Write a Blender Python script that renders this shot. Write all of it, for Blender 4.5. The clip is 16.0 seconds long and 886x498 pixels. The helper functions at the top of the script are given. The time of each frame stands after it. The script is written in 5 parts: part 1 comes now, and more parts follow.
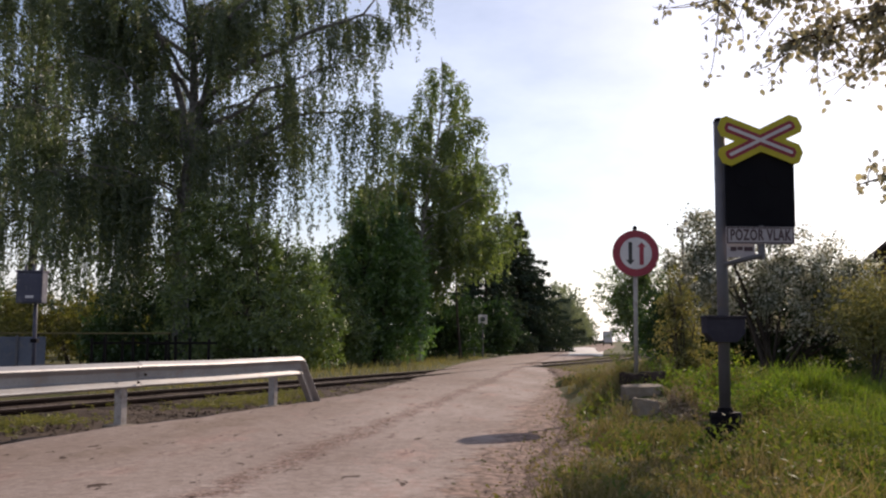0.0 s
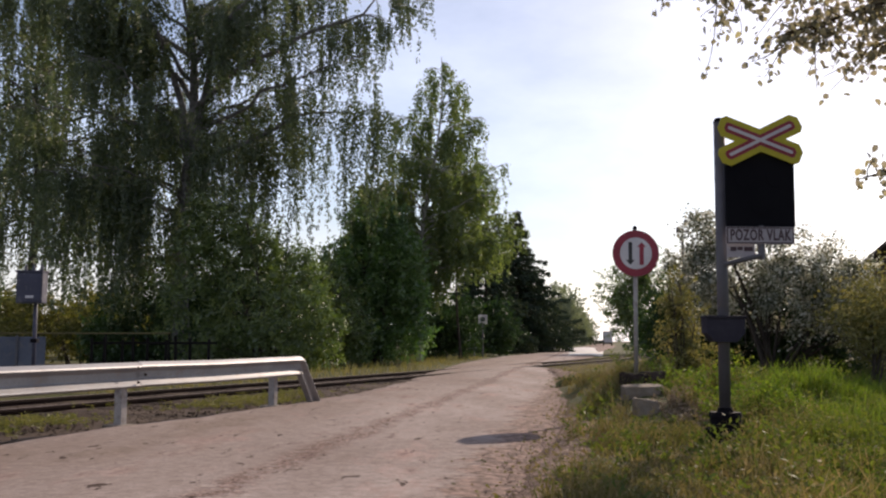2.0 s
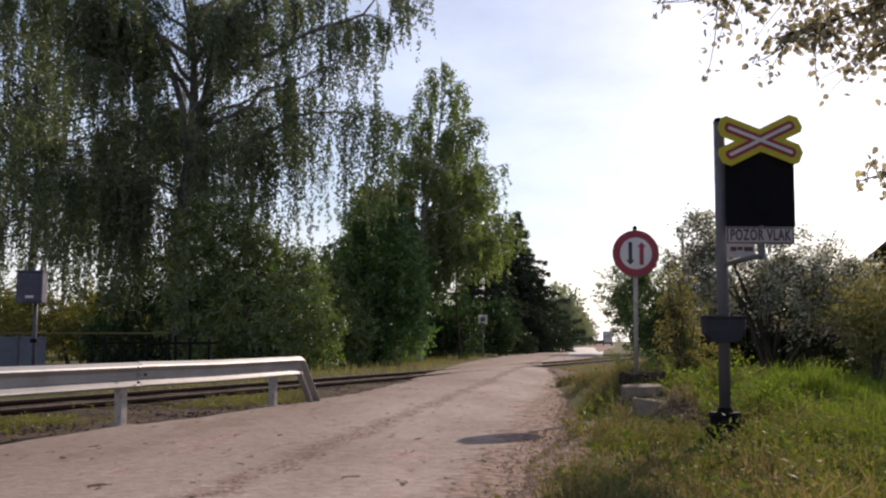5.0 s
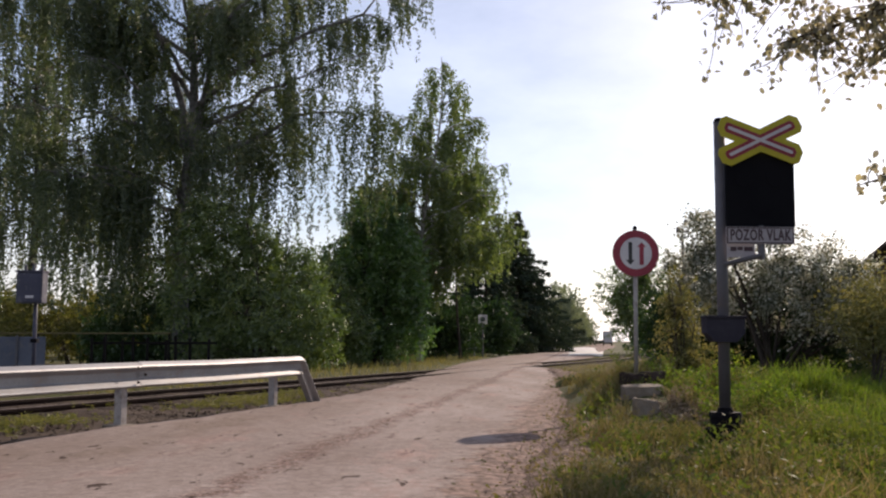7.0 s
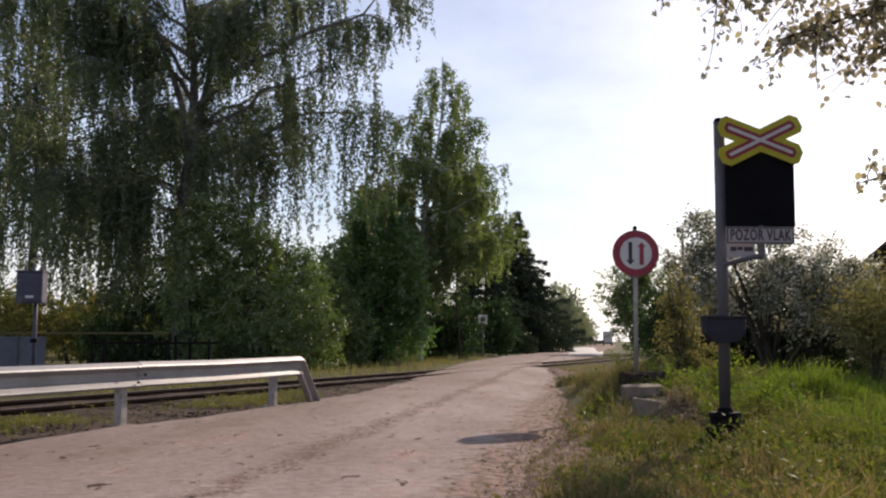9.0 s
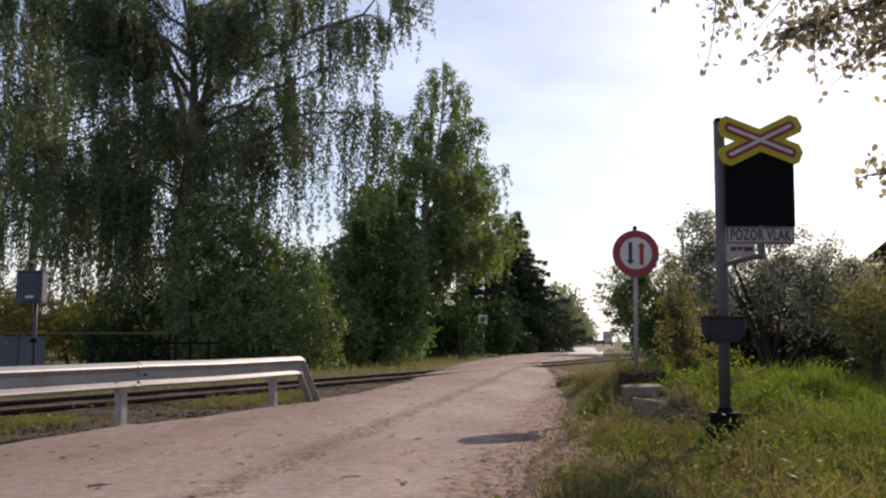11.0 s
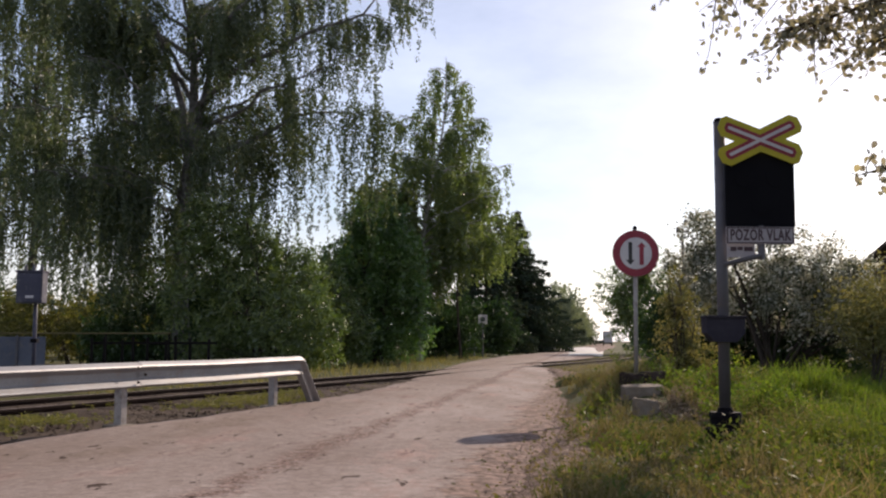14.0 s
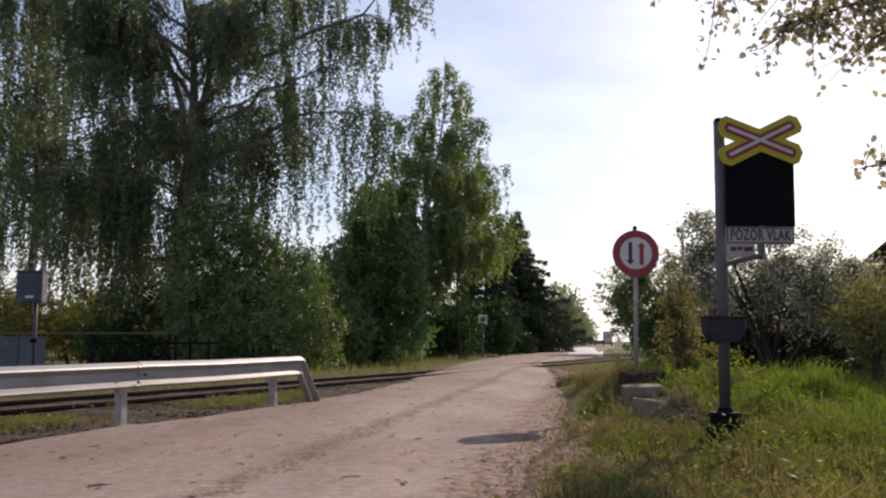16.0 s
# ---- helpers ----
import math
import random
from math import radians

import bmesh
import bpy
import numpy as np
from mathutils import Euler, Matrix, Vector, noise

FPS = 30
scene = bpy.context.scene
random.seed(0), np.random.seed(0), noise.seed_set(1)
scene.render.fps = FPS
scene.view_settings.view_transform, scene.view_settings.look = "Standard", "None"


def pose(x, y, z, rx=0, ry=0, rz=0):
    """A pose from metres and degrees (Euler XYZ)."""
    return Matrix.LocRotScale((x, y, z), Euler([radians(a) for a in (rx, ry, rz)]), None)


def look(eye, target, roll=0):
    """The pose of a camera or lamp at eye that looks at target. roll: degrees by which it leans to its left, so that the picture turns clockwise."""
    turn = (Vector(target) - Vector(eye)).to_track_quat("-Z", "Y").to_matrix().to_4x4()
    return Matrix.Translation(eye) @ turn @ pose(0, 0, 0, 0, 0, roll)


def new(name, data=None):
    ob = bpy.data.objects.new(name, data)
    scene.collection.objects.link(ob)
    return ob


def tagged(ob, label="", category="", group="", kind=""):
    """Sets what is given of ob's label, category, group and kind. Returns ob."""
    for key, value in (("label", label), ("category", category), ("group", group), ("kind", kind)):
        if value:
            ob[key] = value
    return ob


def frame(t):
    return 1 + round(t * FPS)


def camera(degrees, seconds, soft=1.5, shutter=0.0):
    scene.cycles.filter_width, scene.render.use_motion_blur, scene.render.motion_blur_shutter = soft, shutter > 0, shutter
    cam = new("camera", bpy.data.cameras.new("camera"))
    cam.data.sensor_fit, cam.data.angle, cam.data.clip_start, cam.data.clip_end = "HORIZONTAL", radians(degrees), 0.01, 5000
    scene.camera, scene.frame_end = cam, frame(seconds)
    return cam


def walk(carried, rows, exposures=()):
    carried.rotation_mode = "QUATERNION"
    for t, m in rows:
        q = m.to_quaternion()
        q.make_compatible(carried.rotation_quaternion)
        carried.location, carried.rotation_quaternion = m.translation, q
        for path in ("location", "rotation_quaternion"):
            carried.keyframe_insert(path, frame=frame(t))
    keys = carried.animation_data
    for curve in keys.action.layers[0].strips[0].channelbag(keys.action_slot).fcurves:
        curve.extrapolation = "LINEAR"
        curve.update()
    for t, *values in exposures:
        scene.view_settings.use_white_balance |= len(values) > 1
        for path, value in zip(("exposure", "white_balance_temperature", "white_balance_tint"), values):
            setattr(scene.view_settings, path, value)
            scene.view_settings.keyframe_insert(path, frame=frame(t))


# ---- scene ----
cam = camera(50, 16.0, soft=2.25)
EYE = (0.0, 0.0, 1.05)
walk(cam, [(0.0, pose(*EYE, 95.54, 0, 0)), (16.0, pose(*EYE, 95.54, 0, 0))], exposures=[(0.0, 0.0, 6600, 19), (16.0, 0.0, 6600, 19)])

# ---- world, sun ----
SUN_DIR = Vector((0.433, 0.793, 0.44)).normalized()
SUN_EL = math.asin(SUN_DIR.z)
SUN_AZ = math.atan2(SUN_DIR.x, SUN_DIR.y)
world = bpy.data.worlds.new("sky")
scene.world = world
world.use_nodes = True
wn, wl = world.node_tree.nodes, world.node_tree.links
wn.clear()
sky = wn.new("ShaderNodeTexSky")
sky.sky_type = "NISHITA"
sky.sun_disc = False
sky.sun_elevation, sky.sun_rotation = SUN_EL, SUN_AZ
sky.air_density, sky.dust_density, sky.ozone_density = 1.0, 0.5, 2.0
tc = wn.new("ShaderNodeTexCoord")
mp = wn.new("ShaderNodeMapping")
mp.inputs["Scale"].default_value = (1.0, 1.0, 2.4)
cn = wn.new("ShaderNodeTexNoise")
cn.inputs["Scale"].default_value, cn.inputs["Detail"].default_value, cn.inputs["Roughness"].default_value = 2.2, 7, 0.55
cr = wn.new("ShaderNodeMapRange")
cr.inputs["From Min"].default_value, cr.inputs["From Max"].default_value = 0.33, 0.66
cm = wn.new("ShaderNodeMixRGB")
lit = wn.new("ShaderNodeMixRGB")
lit.blend_type = "ADD"
lit.inputs["Fac"].default_value = 1.0
lit.inputs["Color2"].default_value = (4.2, 4.2, 4.3, 1)
bg = wn.new("ShaderNodeBackground")
bg.inputs["Strength"].default_value = 0.095
wo = wn.new("ShaderNodeOutputWorld")
wl.new(tc.outputs["Generated"], mp.inputs["Vector"])
wl.new(mp.outputs["Vector"], cn.inputs["Vector"])
wl.new(cn.outputs["Fac"], cr.inputs["Value"])
wl.new(cr.outputs["Result"], cm.inputs["Fac"])
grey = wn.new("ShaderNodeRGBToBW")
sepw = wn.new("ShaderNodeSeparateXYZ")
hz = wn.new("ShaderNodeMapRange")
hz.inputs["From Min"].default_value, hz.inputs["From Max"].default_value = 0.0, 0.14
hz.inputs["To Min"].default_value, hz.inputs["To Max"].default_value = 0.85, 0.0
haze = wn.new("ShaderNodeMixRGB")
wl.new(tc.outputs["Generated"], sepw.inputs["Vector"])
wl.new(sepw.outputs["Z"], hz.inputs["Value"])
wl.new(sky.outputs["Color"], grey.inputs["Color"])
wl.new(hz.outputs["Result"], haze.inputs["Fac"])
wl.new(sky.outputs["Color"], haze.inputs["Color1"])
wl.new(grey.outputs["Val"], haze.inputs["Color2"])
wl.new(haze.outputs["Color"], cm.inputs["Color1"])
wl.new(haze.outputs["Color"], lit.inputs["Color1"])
wl.new(lit.outputs["Color"], cm.inputs["Color2"])
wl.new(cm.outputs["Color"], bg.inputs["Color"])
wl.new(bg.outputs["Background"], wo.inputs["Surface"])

sun_data = bpy.data.lights.new("sun", "SUN")
sun_data.energy, sun_data.angle, sun_data.color = 5.0, radians(0.6), (1.0, 0.87, 0.70)
sun = new("sun", sun_data)
sun.matrix_world = look(SUN_DIR * 60, (0, 0, 0))


# ---- materials ----
def node_mat(name):
    m = bpy.data.materials.new(name)
    m.use_nodes = True
    nt = m.node_tree
    nt.nodes.clear()
    out = nt.nodes.new("ShaderNodeOutputMaterial")
    return m, nt, out


def noise_node(nt, vec, scale, detail=5, rough=0.6):
    n = nt.nodes.new("ShaderNodeTexNoise")
    n.inputs["Scale"].default_value, n.inputs["Detail"].default_value, n.inputs["Roughness"].default_value = scale, detail, rough
    nt.links.new(vec, n.inputs["Vector"])
    return n.outputs["Fac"]


def ramp_node(nt, fac, stops):
    r = nt.nodes.new("ShaderNodeValToRGB")
    e = r.color_ramp.elements
    while len(e) < len(stops):
        e.new(0.5)
    for el, (p, c) in zip(e, stops):
        el.position, el.color = p, (*c, 1)
    nt.links.new(fac, r.inputs["Fac"])
    return r.outputs["Color"]


def mix_node(nt, fac, a, b, mode="MIX"):
    m = nt.nodes.new("ShaderNodeMixRGB")
    m.blend_type = mode
    for s, v in (("Fac", fac), ("Color1", a), ("Color2", b)):
        if isinstance(v, (int, float)):
            m.inputs[s].default_value = v
        elif isinstance(v, tuple):
            m.inputs[s].default_value = (*v, 1)
        else:
            nt.links.new(v, m.inputs[s])
    return m.outputs["Color"]


def surface(name, c1, c2, big=0.8, small=25.0, rough=0.8, bump=0.3, metallic=0.0, dist=0.01, dirt=None, vary=0.0):
    """A two-scale surface: big stains between c1 and c2, fine grain, bump; dirt: (colour, amount)."""
    m, nt, out = node_mat(name)
    co = nt.nodes.new("ShaderNodeTexCoord").outputs["Object"]
    col = ramp_node(nt, noise_node(nt, co, big), [(0.35, c1), (0.65, c2)])
    fine = noise_node(nt, co, small, 4, 0.7)
    col = mix_node(nt, 0.5, col, ramp_node(nt, fine, [(0.3, (0.62, 0.62, 0.62)), (0.7, (1.0, 1.0, 1.0))]), "MULTIPLY")
    if dirt:
        d = ramp_node(nt, noise_node(nt, co, big * 3.7, 7, 0.7), [(0.62 - 0.25 * dirt[1], (0, 0, 0)), (0.72, (1, 1, 1))])
        col = mix_node(nt, d, col, dirt[0])
    if vary:
        oi = nt.nodes.new("ShaderNodeObjectInfo").outputs["Random"]
        col = mix_node(nt, 1.0, col, ramp_node(nt, oi, [(0.0, (1 - vary,) * 3), (1.0, (1, 1, 1))]), "MULTIPLY")
    b = nt.nodes.new("ShaderNodeBsdfPrincipled")
    nt.links.new(col, b.inputs["Base Color"])
    b.inputs["Roughness"].default_value, b.inputs["Metallic"].default_value = rough, metallic
    if rough > 0.84:
        b.inputs["Specular IOR Level"].default_value = 0.12
    if bump:
        bp = nt.nodes.new("ShaderNodeBump")
        bp.inputs["Strength"].default_value, bp.inputs["Distance"].default_value = bump, dist
        nt.links.new(fine, bp.inputs["Height"])
        nt.links.new(bp.outputs["Normal"], b.inputs["Normal"])
    nt.links.new(b.outputs["BSDF"], out.inputs["Surface"])
    return m


def leafy(name, stops, trans=0.45, warm=(1.15, 1.2, 0.55), gloss=0.025, patchy=0.0, size=2.2):
    """Thin leaves: diffuse, light let through, a little gloss; each leaf its own tone, drawn together in patches."""
    m, nt, out = node_mat(name)
    geo = nt.nodes.new("ShaderNodeNewGeometry")
    co = nt.nodes.new("ShaderNodeTexCoord").outputs["Object"]
    tone = geo.outputs["Random Per Island"]
    if patchy:
        far_tone = ramp_node(nt, noise_node(nt, co, size, 4, 0.6), [(0.32, (0, 0, 0)), (0.68, (1, 1, 1))])
        tone = mix_node(nt, patchy, tone, far_tone)
    col = ramp_node(nt, tone, stops)
    col = mix_node(nt, 1.0, col, ramp_node(nt, noise_node(nt, co, 0.7, 3), [(0.3, (0.7, 0.75, 0.7)), (0.7, (1.15, 1.1, 1.0))]), "MULTIPLY")
    d = nt.nodes.new("ShaderNodeBsdfDiffuse")
    t = nt.nodes.new("ShaderNodeBsdfTranslucent")
    g = nt.nodes.new("ShaderNodeBsdfGlossy")
    g.inputs["Roughness"].default_value = 0.45
    nt.links.new(col, d.inputs["Color"])
    nt.links.new(mix_node(nt, 1.0, col, warm, "MULTIPLY"), t.inputs["Color"])
    m1, m2 = nt.nodes.new("ShaderNodeMixShader"), nt.nodes.new("ShaderNodeMixShader")
    m1.inputs["Fac"].default_value, m2.inputs["Fac"].default_value = trans, gloss
    nt.links.new(d.outputs["BSDF"], m1.inputs[1])
    nt.links.new(t.outputs["BSDF"], m1.inputs[2])
    nt.links.new(m1.outputs["Shader"], m2.inputs[1])
    nt.links.new(g.outputs["BSDF"], m2.inputs[2])
    nt.links.new(m2.outputs["Shader"], out.inputs["Surface"])
    return m


def asphalt_mat():
    m, nt, out = node_mat("worn_asphalt")
    co = nt.nodes.new("ShaderNodeTexCoord").outputs["Object"]
    mp2 = nt.nodes.new("ShaderNodeMapping")
    mp2.inputs["Scale"].default_value = (1.0, 0.35, 1.0)
    mp2.inputs["Rotation"].default_value = (0, 0, radians(18))
    nt.links.new(co, mp2.inputs["Vector"])
    lo = mp2.outputs["Vector"]
    col = ramp_node(nt, noise_node(nt, lo, 0.55, 6, 0.6), [(0.32, (0.29, 0.225, 0.19)), (0.5, (0.40, 0.33, 0.293)), (0.66, (0.50, 0.42, 0.375))])
    red = ramp_node(nt, noise_node(nt, lo, 1.3, 8, 0.68), [(0.53, (0, 0, 0)), (0.66, (1, 1, 1))])
    col = mix_node(nt, mix_node(nt, 1.0, red, (0.85, 0.85, 0.85), "MULTIPLY"), col, (0.48, 0.33, 0.285))
    dk = ramp_node(nt, noise_node(nt, lo, 2.6, 7, 0.72), [(0.60, (0, 0, 0)), (0.70, (1, 1, 1))])
    col = mix_node(nt, mix_node(nt, 1.0, dk, (0.8, 0.8, 0.8), "MULTIPLY"), col, (0.10, 0.072, 0.065))
    # crumbled lengthwise joint, and browner dust towards the guard rail
    sep = nt.nodes.new("ShaderNodeSeparateXYZ")
    nt.links.new(co, sep.inputs["Vector"])

    def calc(op, a, b):
        n = nt.nodes.new("ShaderNodeMath")
        n.operation = op
        for k, v in enumerate((a, b)):
            if isinstance(v, (int, float)):
                n.inputs[k].default_value = v
            else:
                nt.links.new(v, n.inputs[k])
        return n.outputs["Value"]
    off = calc("ADD", calc("SUBTRACT", sep.outputs["X"], calc("MULTIPLY", sep.outputs["Y"], 0.155)), 2.57)
    wav = noise_node(nt, co, 1.1, 6, 0.7)
    off = calc("ADD", off, calc("MULTIPLY", calc("SUBTRACT", wav, 0.5), 0.6))
    joint = ramp_node(nt, calc("ABSOLUTE", off, 0.0), [(0.0, (1, 1, 1)), (0.10, (0.8, 0.8, 0.8)), (0.24, (0, 0, 0))])
    joint = mix_node(nt, 1.0, joint, ramp_node(nt, noise_node(nt, co, 7, 5, 0.7), [(0.38, (0, 0, 0)), (0.52, (0.9, 0.9, 0.9))]), "MULTIPLY")
    col = mix_node(nt, joint, col, ramp_node(nt, noise_node(nt, co, 22, 4, 0.8), [(0.45, (0.085, 0.052, 0.04)), (0.60, (0.46, 0.31, 0.26))]))
    dust = ramp_node(nt, calc("MULTIPLY", off, -0.4), [(0.0, (0, 0, 0)), (0.6, (0.95, 0.95, 0.95))])
    dust = mix_node(nt, 1.0, dust, ramp_node(nt, noise_node(nt, lo, 1.1, 7, 0.65), [(0.35, (0, 0, 0)), (0.6, (1, 1, 1))]), "MULTIPLY")
    col = mix_node(nt, dust, col, (0.28, 0.215, 0.175))
    # soil washed over the crumbled edge
    edge = calc("ADD", calc("SUBTRACT", sep.outputs["X"], calc("MULTIPLY", sep.outputs["Y"], 0.155)), 1.15)
    edge = calc("ADD", edge, calc("MULTIPLY", calc("SUBTRACT", noise_node(nt, co, 2.6, 8, 0.72), 0.5), 1.7))
    col = mix_node(nt, ramp_node(nt, edge, [(0.02, (0, 0, 0)), (0.22, (0.85, 0.85, 0.85))]), col, ramp_node(nt, noise_node(nt, co, 9, 6, 0.75), [(0.40, (0.075, 0.048, 0.036)), (0.58, (0.40, 0.275, 0.22))]))
    # dark clods and patched spots
    clod = ramp_node(nt, noise_node(nt, lo, 6.5, 6, 0.65), [(0.63, (0, 0, 0)), (0.67, (0.9, 0.9, 0.9))])
    col = mix_node(nt, clod, col, (0.05, 0.03, 0.022))
    fine = noise_node(nt, co, 38, 6, 0.85)
    col = mix_node(nt, 0.7, col, ramp_node(nt, fine, [(0.3, (0.42, 0.42, 0.42)), (0.7, (1.2, 1.17, 1.15))]), "MULTIPLY")
    col = mix_node(nt, 1.0, col, ramp_node(nt, noise_node(nt, co, 11, 5, 0.7), [(0.32, (0.72, 0.70, 0.69)), (0.68, (1.1, 1.1, 1.1))]), "MULTIPLY")
    b = nt.nodes.new("ShaderNodeBsdfPrincipled")
    nt.links.new(col, b.inputs["Base Color"])
    b.inputs["Roughness"].default_value = 0.9
    b.inputs["Specular IOR Level"].default_value = 0.08
    h = mix_node(nt, 0.5, fine, dk)
    bp = nt.nodes.new("ShaderNodeBump")
    bp.inputs["Strength"].default_value, bp.inputs["Distance"].default_value = 0.5, 0.02
    nt.links.new(h, bp.inputs["Height"])
    nt.links.new(bp.outputs["Normal"], b.inputs["Normal"])
    nt.links.new(b.outputs["BSDF"], out.inputs["Surface"])
    return m


ASPHALT = asphalt_mat()
SOIL = surface("dry_grassy_soil", (0.075, 0.078, 0.032), (0.125, 0.108, 0.05), 0.5, 30, 0.95, 0.6, dist=0.03, dirt=((0.06, 0.075, 0.02), 0.7))
GRAVEL = surface("reddish_gravel", (0.10, 0.062, 0.047), (0.38, 0.26, 0.205), 5.5, 22, 0.95, 1.0, dist=0.05, dirt=((0.055, 0.045, 0.03), 0.7))
PEBBLE = surface("reddish_pebbles", (0.22, 0.15, 0.12), (0.36, 0.27, 0.22), 6.0, 40, 0.95, 0.5, dist=0.02)
BALLAST = surface("dusty_ballast", (0.045, 0.031, 0.022), (0.12, 0.088, 0.066), 1.2, 18, 0.95, 0.8, dist=0.04)
GALV = surface("weathered_galvanised_steel", (0.26, 0.255, 0.26), (0.35, 0.345, 0.345), 1.5, 30, 0.5, 0.08, 0.45, dirt=((0.26, 0.21, 0.18), 0.3))
POST = surface("dull_galvanised_post", (0.28, 0.26, 0.25), (0.40, 0.37, 0.35), 2.5, 40, 0.65, 0.1, 0.2, dirt=((0.16, 0.12, 0.10), 0.5))
RUST = surface("rusty_rail_steel", (0.018, 0.011, 0.009), (0.035, 0.02, 0.016), 2.0, 40, 0.9, 0.3, 0.0)
WORN = surface("worn_rail_head", (0.16, 0.12, 0.10), (0.24, 0.19, 0.165), 2.0, 40, 0.6, 0.1, 0.3)
SLEEPER = surface("weathered_sleeper", (0.05, 0.036, 0.03), (0.09, 0.068, 0.055), 2.0, 30, 0.9, 0.4, vary=0.3)
CONCRETE = surface("old_concrete", (0.19, 0.155, 0.12), (0.31, 0.265, 0.22), 3.0, 40, 0.9, 0.5, dirt=((0.2, 0.15, 0.1), 0.6))
APRON = surface("pale_road_surface", (0.50, 0.46, 0.42), (0.60, 0.56, 0.52), 0.5, 10, 0.7, 0.2)
GREYPAINT = surface("grey_painted_steel", (0.075, 0.07, 0.085), (0.11, 0.105, 0.12), 3.0, 60, 0.5, 0.1, dirt=((0.10, 0.085, 0.075), 0.3))
DARKCAST = surface("black_cast_iron", (0.007, 0.006, 0.008), (0.014, 0.012, 0.014), 4.0, 60, 0.9, 0.2)
DARKPAINT = surface("dark_grey_paint", (0.03, 0.028, 0.04), (0.048, 0.044, 0.058), 4.0, 60, 0.86, 0.1)
# wood darkened almost to black: deep shade is put into the colour
FENCEWOOD = surface("shade_darkened_wood", (0.012, 0.010, 0.009), (0.024, 0.02, 0.018), 3.0, 30, 0.9, 0.3, vary=0.3)
BLACK = surface("matt_black_board", (0.006, 0.006, 0.009), (0.009, 0.009, 0.012), 2.0, 50, 0.9, 0.1)
LENS = surface("dark_lens", (0.01, 0.006, 0.008), (0.014, 0.007, 0.009), 5.0, 80, 0.5, 0.0)
YELLOW = surface("yellow_reflective", (0.46, 0.40, 0.015), (0.54, 0.47, 0.02), 4.0, 60, 0.45, 0.05, dirt=((0.4, 0.34, 0.03), 0.2))
RED = surface("red_reflective", (0.26, 0.022, 0.045), (0.33, 0.03, 0.055), 4.0, 60, 0.45, 0.05)
WHITE = surface("white_reflective", (0.58, 0.55, 0.57), (0.68, 0.65, 0.66), 4.0, 60, 0.45, 0.05)
CAPTION = surface("dull_white_plate", (0.36, 0.33, 0.36), (0.45, 0.42, 0.44), 4.0, 60, 0.6, 0.05)
INK = surface("dark_print", (0.05, 0.02, 0.03), (0.06, 0.03, 0.04), 4.0, 60, 0.5, 0.0)
BLACKINK = surface("black_print", (0.02, 0.02, 0.022), (0.03, 0.03, 0.03), 4.0, 60, 0.5, 0.0)
ROOF = surface("weathered_dark_roof", (0.07, 0.055, 0.05), (0.11, 0.085, 0.075), 1.5, 20, 0.85, 0.3)
BOARDING = surface("brown_weathered_boarding", (0.085, 0.06, 0.05), (0.13, 0.095, 0.078), 1.0, 20, 0.9, 0.3)
GREYBOX = surface("blue_grey_cabinet", (0.042, 0.042, 0.075), (0.062, 0.062, 0.10), 2.0, 40, 0.6, 0.1, dirt=((0.18, 0.17, 0.17), 0.3))
BLUEGREY = surface("blue_grey_metal_wall", (0.08, 0.09, 0.125), (0.115, 0.125, 0.165), 1.0, 30, 0.7, 0.1, dirt=((0.14, 0.13, 0.13), 0.4))
YPIPE = surface("yellow_pipe_paint", (0.13, 0.105, 0.04), (0.19, 0.145, 0.05), 2.0, 40, 0.55, 0.1, dirt=((0.25, 0.18, 0.06), 0.4))
BARK = surface("dark_bark", (0.055, 0.045, 0.038), (0.11, 0.09, 0.075), 1.2, 14, 0.95, 0.8, dist=0.04)
BIRCHBARK = surface("birch_bark", (0.17, 0.16, 0.15), (0.26, 0.245, 0.23), 1.6, 16, 0.85, 0.6, dist=0.03, dirt=((0.04, 0.035, 0.03), 0.75))
BIRCHWHITE = surface("white_birch_bark", (0.46, 0.44, 0.41), (0.58, 0.56, 0.52), 1.6, 16, 0.85, 0.5, dist=0.03, dirt=((0.06, 0.05, 0.045), 0.6))
TWIG = surface("brown_twig", (0.06, 0.042, 0.03), (0.10, 0.075, 0.05), 3.0, 30, 0.9, 0.2)
L_BIRCH = leafy("birch_leaves", [(0.0, (0.05, 0.077, 0.04)), (0.5, (0.089, 0.122, 0.061)), (0.85, (0.147, 0.176, 0.088)), (1.0, (0.269, 0.246, 0.117))], 0.42, (1.1, 1.15, 0.6), 0.06, 0.4, 0.8)
# lighter, yellower copy of the birch leaves, with sunlight put into the colour
L_BIRCH_LIT = leafy("sunlit_birch_leaves", [(0.0, (0.084, 0.131, 0.054)), (0.5, (0.155, 0.21, 0.084)), (0.88, (0.252, 0.294, 0.118)), (1.0, (0.454, 0.403, 0.168))], 0.52, (1.1, 1.15, 0.55), 0.05, 0.4, 0.8)
L_BUSH = leafy("shrub_leaves", [(0.0, (0.062, 0.103, 0.03)), (0.5, (0.121, 0.179, 0.049)), (0.85, (0.206, 0.262, 0.076)), (1.0, (0.372, 0.386, 0.138))], 0.40, (1.1, 1.2, 0.5), 0.09, 0.35, 1.1)
L_DEEP = leafy("deep_green_leaves", [(0.0, (0.06, 0.129, 0.042)), (0.6, (0.118, 0.227, 0.064)), (1.0, (0.227, 0.34, 0.095))], 0.50, (1.05, 1.2, 0.5), 0.09, 0.4, 0.7)
